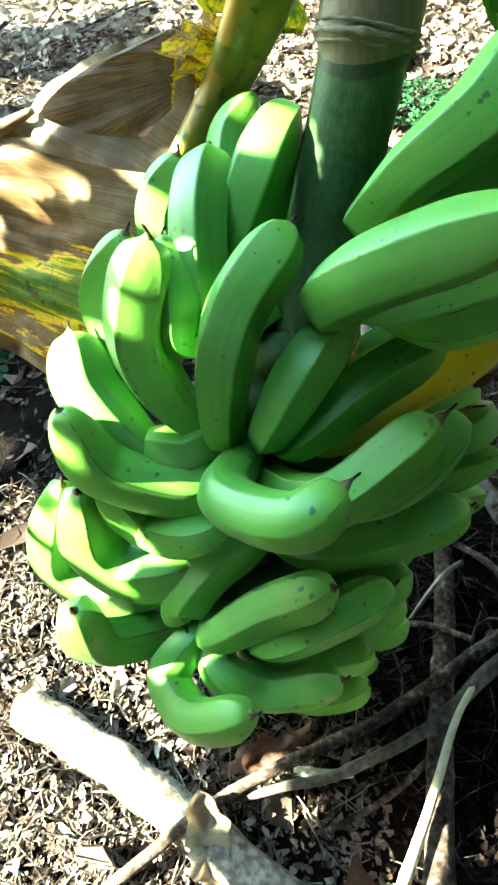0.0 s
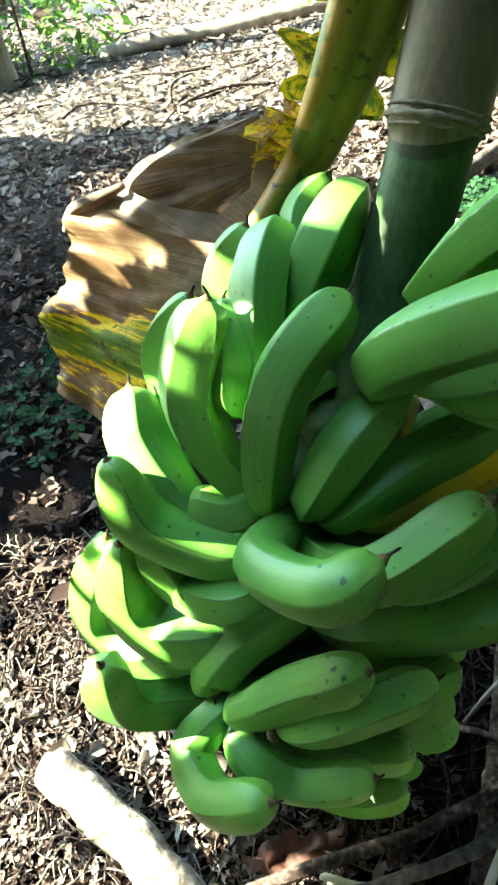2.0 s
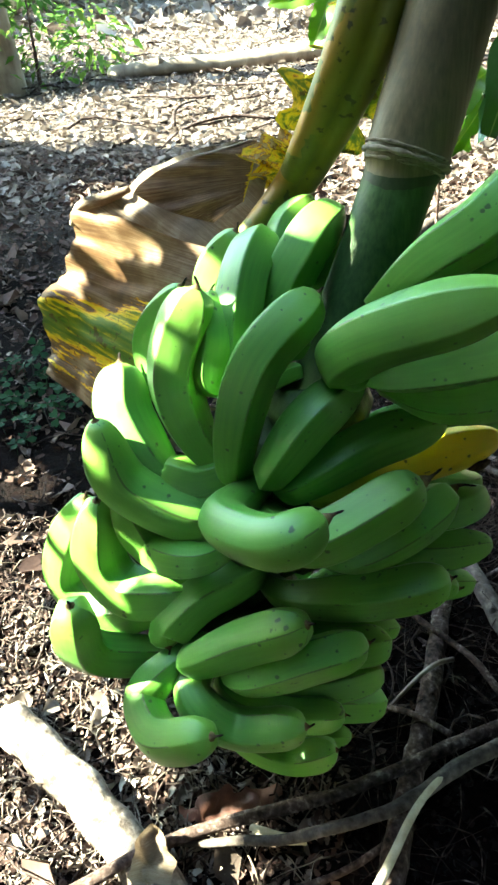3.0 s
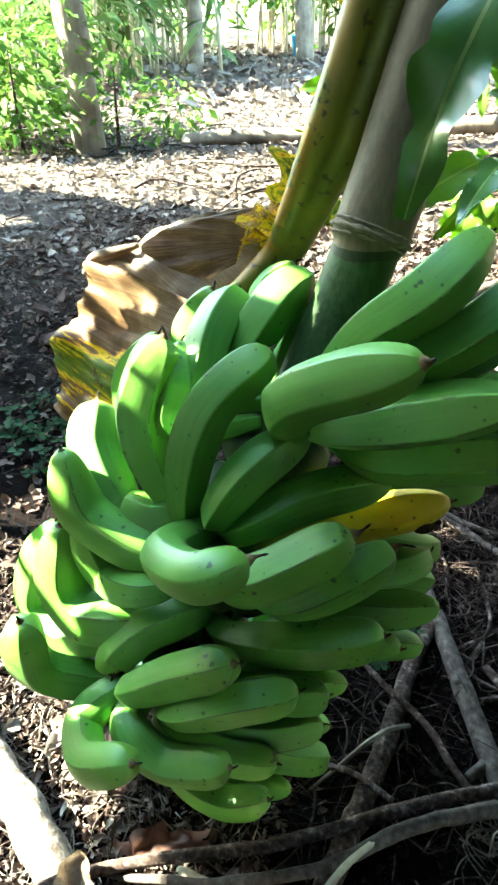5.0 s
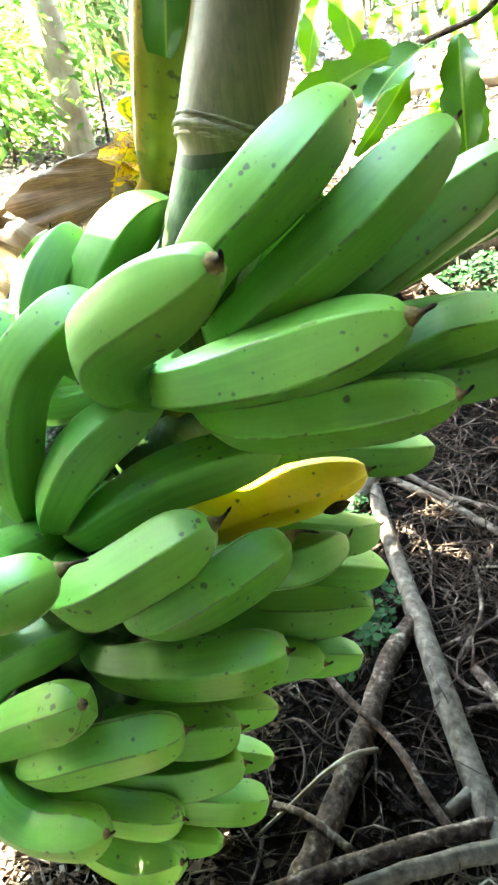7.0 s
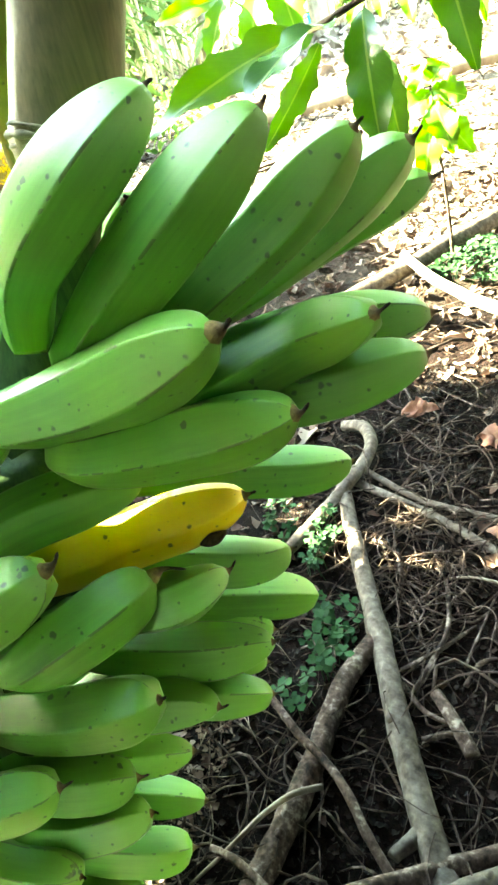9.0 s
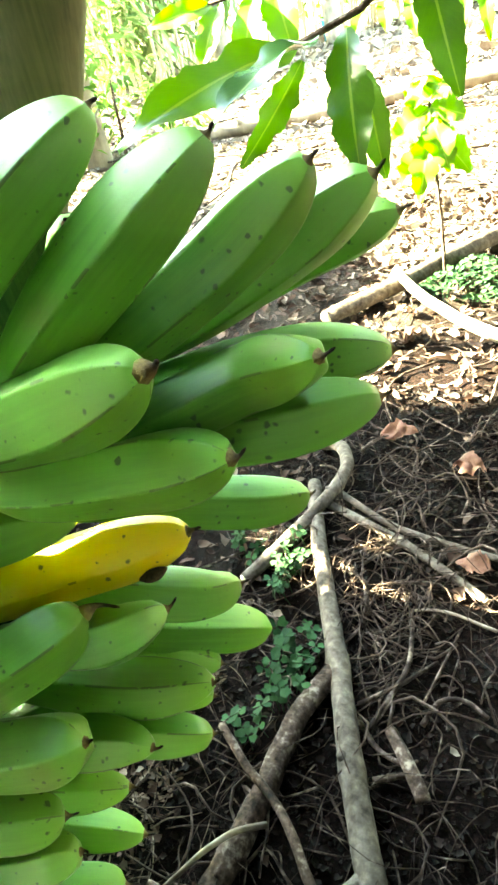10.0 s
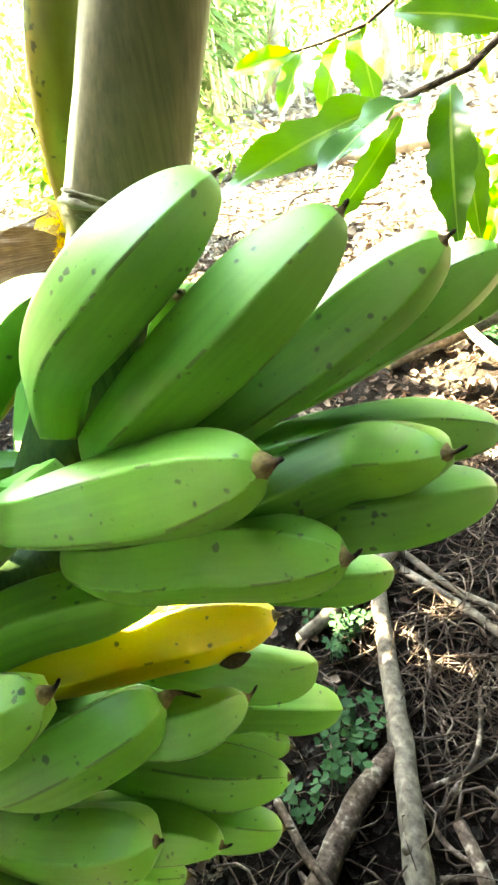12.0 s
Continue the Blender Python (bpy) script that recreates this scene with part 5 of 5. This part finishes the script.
def high_crown(seed, spots):
    """A high crown whose shade falls on the given stretches of ground: x0, x1, y0, y1, leaves to the square metre."""
    rng = random.Random(seed)
    verts, faces = [], []
    for x0, x1, y0, y1, count in spots:
        for _ in range(int(count * (x1 - x0) * (y1 - y0))):
            z = rng.uniform(3.4, 4.2)
            at = Vector((rng.uniform(x0, x1), rng.uniform(y0, y1), 0.0)) + SUN * (z / SUN.z)
            L = rng.uniform(0.16, 0.34)
            w = L * rng.uniform(0.35, 0.55)
            a = rng.uniform(0, 6.3)
            out = Vector((math.cos(a), math.sin(a), rng.gauss(-0.2, 0.3))).normalized()
            side = out.cross(Vector((rng.gauss(0, 0.3), rng.gauss(0, 0.3), 1))).normalized()
            n0 = len(verts)
            verts += [at, at + out * L * 0.4 + side * w * 0.5, at + out * L * 0.45 - Vector((0, 0, w * 0.1)), at + out * L * 0.4 - side * w * 0.5, at + out * L]
            faces += [(n0, n0 + 1, n0 + 2), (n0, n0 + 2, n0 + 3), (n0 + 1, n0 + 4, n0 + 2), (n0 + 2, n0 + 4, n0 + 3)]
    return verts, faces


# out of view; added to stop sunlit ground bouncing light onto the bunch
wide_tree = thing("tree", "unseen broad tree added to shade the ground round the bunch", "tree")
twig("trunk", wide_tree, [(-5.6, -1.6, -0.05), (-5.5, -1.6, 1.5), (-5.2, -1.5, 3.0), (-4.9, -1.4, 3.8)], 0.16, 0.06, BARK_TREE, 14, 30)
for pts in ([(-5.2, -1.5, 3.0), (-4.2, -2.2, 3.6), (-3.0, -2.3, 3.8)], [(-5.2, -1.5, 3.0), (-4.0, -1.0, 3.7), (-2.4, -0.4, 3.9)], [(-5.2, -1.5, 3.0), (-6.4, -1.8, 3.8)]):
    twig("limb", wide_tree, pts, 0.06, 0.02, BARK_TREE, 8, 16)
tagged(part("crown", high_crown(33, ((-2.6, 4.0, -3.2, -0.25, 120), (0.75, 4.0, -0.25, 0.95, 420))), BLOCKER_FOLIAGE, wide_tree), kind="stuff")

tree("slim pale tree trunk wrapped with dry creepers", [(-1.90, 3.32, -0.05), (-1.93, 3.36, 0.5), (-2.02, 3.42, 1.2), (-2.15, 3.5, 2.2), (-2.3, 3.6, 3.6)], 0.085, 0.06,
     [([(-2.15, 3.5, 2.2), (-2.7, 3.9, 3.0)], 0.03, 0.012)],
     [(-2.6, 4.2, 3.7, 1.0, 0.7), (-1.9, 4.4, 4.0, 0.9, 0.6)], 400, 0.16, 32)


def bush(name, label, category, clumps, per, size, seed, material, stems=(), slim=(0.3, 0.5), hang=0.3):
    b = thing(name, label, category)
    for s in stems:
        twig("stem", b, s, 0.012, 0.004, BARK_BROWN, 6, 10)
    tagged(part("foliage", leaf_cloud(clumps, per, size, seed, slim, hang), material, b), kind="stuff")


bush("bush", "bright green leafy bush by the tree trunk", "bush", [(-2.25, 3.25, 0.25, 0.45, 0.35), (-2.6, 3.3, 0.4, 0.5, 0.45), (-2.45, 3.7, 0.6, 0.5, 0.5), (-2.9, 3.6, 0.7, 0.5, 0.6)], 420, 0.10, 41, LEAFAGE,
     ([(-2.3, 3.3, 0), (-2.25, 3.25, 0.5)], [(-2.6, 3.4, 0), (-2.65, 3.3, 0.8)]))
bush("bush", "dark creeper leaves at the tree's foot", "bush", [(-1.75, 3.45, 0.30, 0.22, 0.30), (-1.6, 3.7, 0.2, 0.22, 0.2), (-1.95, 3.3, 0.55, 0.16, 0.35)], 150, 0.07, 42, LEAFAGE, ([(-1.8, 3.45, 0), (-1.78, 3.45, 0.4)],))


def reeds(label, spots, seed):
    """Tall canes with long hanging leaves."""
    rng = random.Random(seed)
    stand = thing("cane_thicket", label, "canes")
    clumps = []
    for (x0, x1, y0, y1, n, h) in spots:
        for _ in range(n):
            x, y = rng.uniform(x0, x1), rng.uniform(y0, y1)
            top = h * rng.uniform(0.7, 1.2)
            lean = (rng.gauss(0, 0.12), rng.gauss(0, 0.12))
            line = [Vector((x + lean[0] * top * q * q, y + lean[1] * top * q * q, top * q)) for q in (0, 0.33, 0.66, 1)]
            part("cane", tube(line, [0.02, 0.018, 0.014, 0.008], 5), PALE_WOOD, stand)
            for q in (0.35, 0.55, 0.75, 0.95):
                clumps.append((x + lean[0] * top * q * q, y + lean[1] * top * q * q, top * q, 0.28, 0.3))
    tagged(part("foliage", leaf_cloud(clumps, 16, 0.34, seed + 1, (0.10, 0.2), 0.5), REEDS, stand), kind="stuff")


reeds("far thicket of tall pale canes with long leaves", [(-9.0, -3.6, 7.5, 10.0, 130, 2.6), (-3.8, 3.5, 10.5, 13.0, 130, 2.8), (-6.0, -2.6, 5.6, 7.4, 30, 1.8)], 51)
bush("hedge", "far bright green hedge behind the clearing", "hedge", [(-8.5 + 0.9 * k, 10.5 + 0.9 * math.sin(k * 1.7) + 0.18 * k, 1.2 + 0.5 * math.sin(k * 2.3), 1.1, 1.4) for k in range(16)], 260, 0.20, 43, LEAFAGE)
bush("hedge", "far tall green trees behind the clearing", "hedge", [(-12 + 1.7 * k, 15 + 1.2 * math.sin(k * 1.3), 2.6 + 0.8 * math.sin(k * 2.1), 1.9, 2.6) for k in range(14)], 330, 0.36, 44, LEAFAGE)

for k, (x, y, lean, r) in enumerate(((-3.5, 8.6, 0.05, 0.10), (-2.4, 9.6, -0.06, 0.12), (-4.6, 7.2, 0.03, 0.07), (-0.6, 10.6, 0.04, 0.10))):
    tree("pale slender tree trunk before the thicket", [(x, y, -0.05), (x + lean, y, 1.0), (x + 2.4 * lean, y + 0.1, 2.4), (x + 4 * lean, y + 0.2, 4.2)], r, r * 0.6,
         [([(x + 2.4 * lean, y + 0.1, 2.4), (x + 0.7, y + 0.5, 3.6)], r * 0.4, r * 0.15)], [(x + 0.3, y + 0.3, 4.4, 1.0, 0.8)], 260, 0.25, 60 + k)

# three dark screens of leaves, never in view, added to cut light from the sides
bush("hedge", "unseen dark trees added to block light from behind the camera", "hedge", [(-5.0 + 0.9 * k, -2.6 - 0.4 * math.sin(k * 1.9), 2.4 + 0.7 * math.sin(k * 2.7), 1.0, 2.9) for k in range(13)], 1100, 0.40, 45, BLOCKER_FOLIAGE)
bush("hedge", "unseen dark bushes added to block low light from the sun's side", "hedge", [(-6.3 + 0.4 * math.sin(k * 1.9), -4.6 + 0.85 * k, 1.5 + 0.3 * math.sin(k * 2.7), 0.9, 1.7) for k in range(8)], 900, 0.36, 47, BLOCKER_FOLIAGE)
bush("hedge", "unseen dark trees added to block light from the right", "hedge", [(3.3 + 0.4 * math.sin(k * 1.9), -3.0 + 0.95 * k, 2.4 + 0.7 * math.sin(k * 2.7), 1.0, 2.9) for k in range(10)], 1100, 0.40, 46, BLOCKER_FOLIAGE)
# never in view; crown added to hold back the sky over camera and right
tree("unseen tall tree added to block sky light, with dense leaves", [(1.9, -1.9, -0.05), (1.95, -1.9, 1.2), (1.8, -1.7, 2.6), (1.7, -1.5, 3.4)], 0.14, 0.06, [([(1.8, -1.7, 2.6), (0.9, -1.0, 3.4)], 0.05, 0.02), ([(1.85, -1.8, 2.2), (2.6, -0.6, 3.3)], 0.05, 0.02)],
     [(1.6, -1.4, 3.7, 1.3, 0.7), (0.8, -1.6, 3.9, 1.2, 0.6), (2.3, -0.3, 3.6, 1.2, 0.7), (2.6, 0.8, 3.7, 1.1, 0.7), (-0.9, -2.0, 3.9, 1.1, 0.6), (0.9, -0.5, 3.3, 0.9, 0.5), (0.2, -1.1, 3.4, 0.9, 0.5), (1.5, 0.5, 3.4, 0.9, 0.5), (-0.6, -1.6, 2.9, 0.9, 0.6), (0.5, -1.9, 2.7, 0.9, 0.6), (1.5, -1.2, 2.8, 0.9, 0.6), (2.2, 0.2, 2.8, 0.9, 0.6), (2.0, 1.4, 3.0, 0.9, 0.6), (-1.4, -1.8, 3.0, 0.9, 0.6)], 1000, 0.24, 70, None, BLOCKER_FOLIAGE)


# added above the view to dim the soil and the fruits' right sides
tree("unseen spreading tree added to block the sky over the sticks", [(2.5, 1.3, -0.05), (2.45, 1.25, 0.8), (2.2, 1.1, 1.6), (1.9, 1.0, 2.2)], 0.12, 0.05,
     [([(2.2, 1.1, 1.6), (1.5, 0.8, 1.9), (0.9, 0.5, 2.0)], 0.04, 0.012), ([(2.2, 1.1, 1.6), (1.5, 1.4, 2.0), (1.0, 1.6, 2.1)], 0.04, 0.012), ([(1.9, 1.0, 2.2), (1.5, 0.2, 2.3), (1.2, -0.3, 2.4)], 0.04, 0.012)],
     [(0.95, 0.55, 1.95, 0.55, 0.32), (1.4, 1.1, 2.1, 0.8, 0.5), (1.9, 0.4, 2.2, 0.9, 0.5), (1.2, -0.3, 2.3, 0.8, 0.5), (2.4, 1.4, 2.5, 0.9, 0.6), (1.0, 1.6, 2.2, 0.6, 0.4), (2.2, -0.6, 1.6, 0.8, 0.7), (2.6, 0.5, 1.5, 0.7, 0.8), (0.6, 1.35, 1.8, 0.5, 0.3), (0.3, 2.05, 2.35, 0.7, 0.4), (1.2, 2.4, 2.3, 0.8, 0.5), (-0.4, 2.7, 2.85, 0.7, 0.4), (0.5, 3.1, 2.95, 0.9, 0.5), (1.9, 2.2, 1.9, 0.8, 0.6), (0.7, 3.0, 1.75, 0.7, 0.45), (1.4, 3.1, 1.6, 0.8, 0.5), (0.0, 3.4, 2.0, 0.7, 0.45), (0.5, 3.6, 1.8, 0.7, 0.4), (-0.7, 3.5, 2.3, 0.7, 0.45), (1.2, 3.8, 2.6, 0.9, 0.6), (0.2, 4.0, 2.8, 0.9, 0.6)], 800, 0.22, 71, None, BLOCKER_FOLIAGE)


def bucket():
    b = thing("plastic_bucket", "small blue plastic bucket before the cane thicket", "bucket")
    cx, cy, cz = -2.6, 10.1, 0.03
    ring = lambda r, z: [Vector((cx + r * math.cos(a * math.pi / 12), cy + r * math.sin(a * math.pi / 12), cz + z)) for a in range(24)]  # noqa: E731
    rows = [ring(0.095, 0.0), ring(0.12, 0.24), ring(0.13, 0.245), ring(0.13, 0.265), ring(0.115, 0.265), ring(0.09, 0.02)]
    verts = [v for r in rows for v in r]
    faces = [(i * 24 + k, i * 24 + (k + 1) % 24, i * 24 + 24 + (k + 1) % 24, i * 24 + 24 + k) for i in range(5) for k in range(24)]
    faces += [tuple(range(24))[::-1], tuple(range(120, 144))]
    part("body", (verts, faces), BLUE, b)
    arc = [Vector((cx + 0.13 * math.cos(a * math.pi / 12), cy - 0.02, cz + 0.25 + 0.10 * math.sin(a * math.pi / 12))) for a in range(13)]
    part("handle", tube(arc, [0.004] * 13, 6), BARK_GREY, b, "thin wire handle")


bucket()
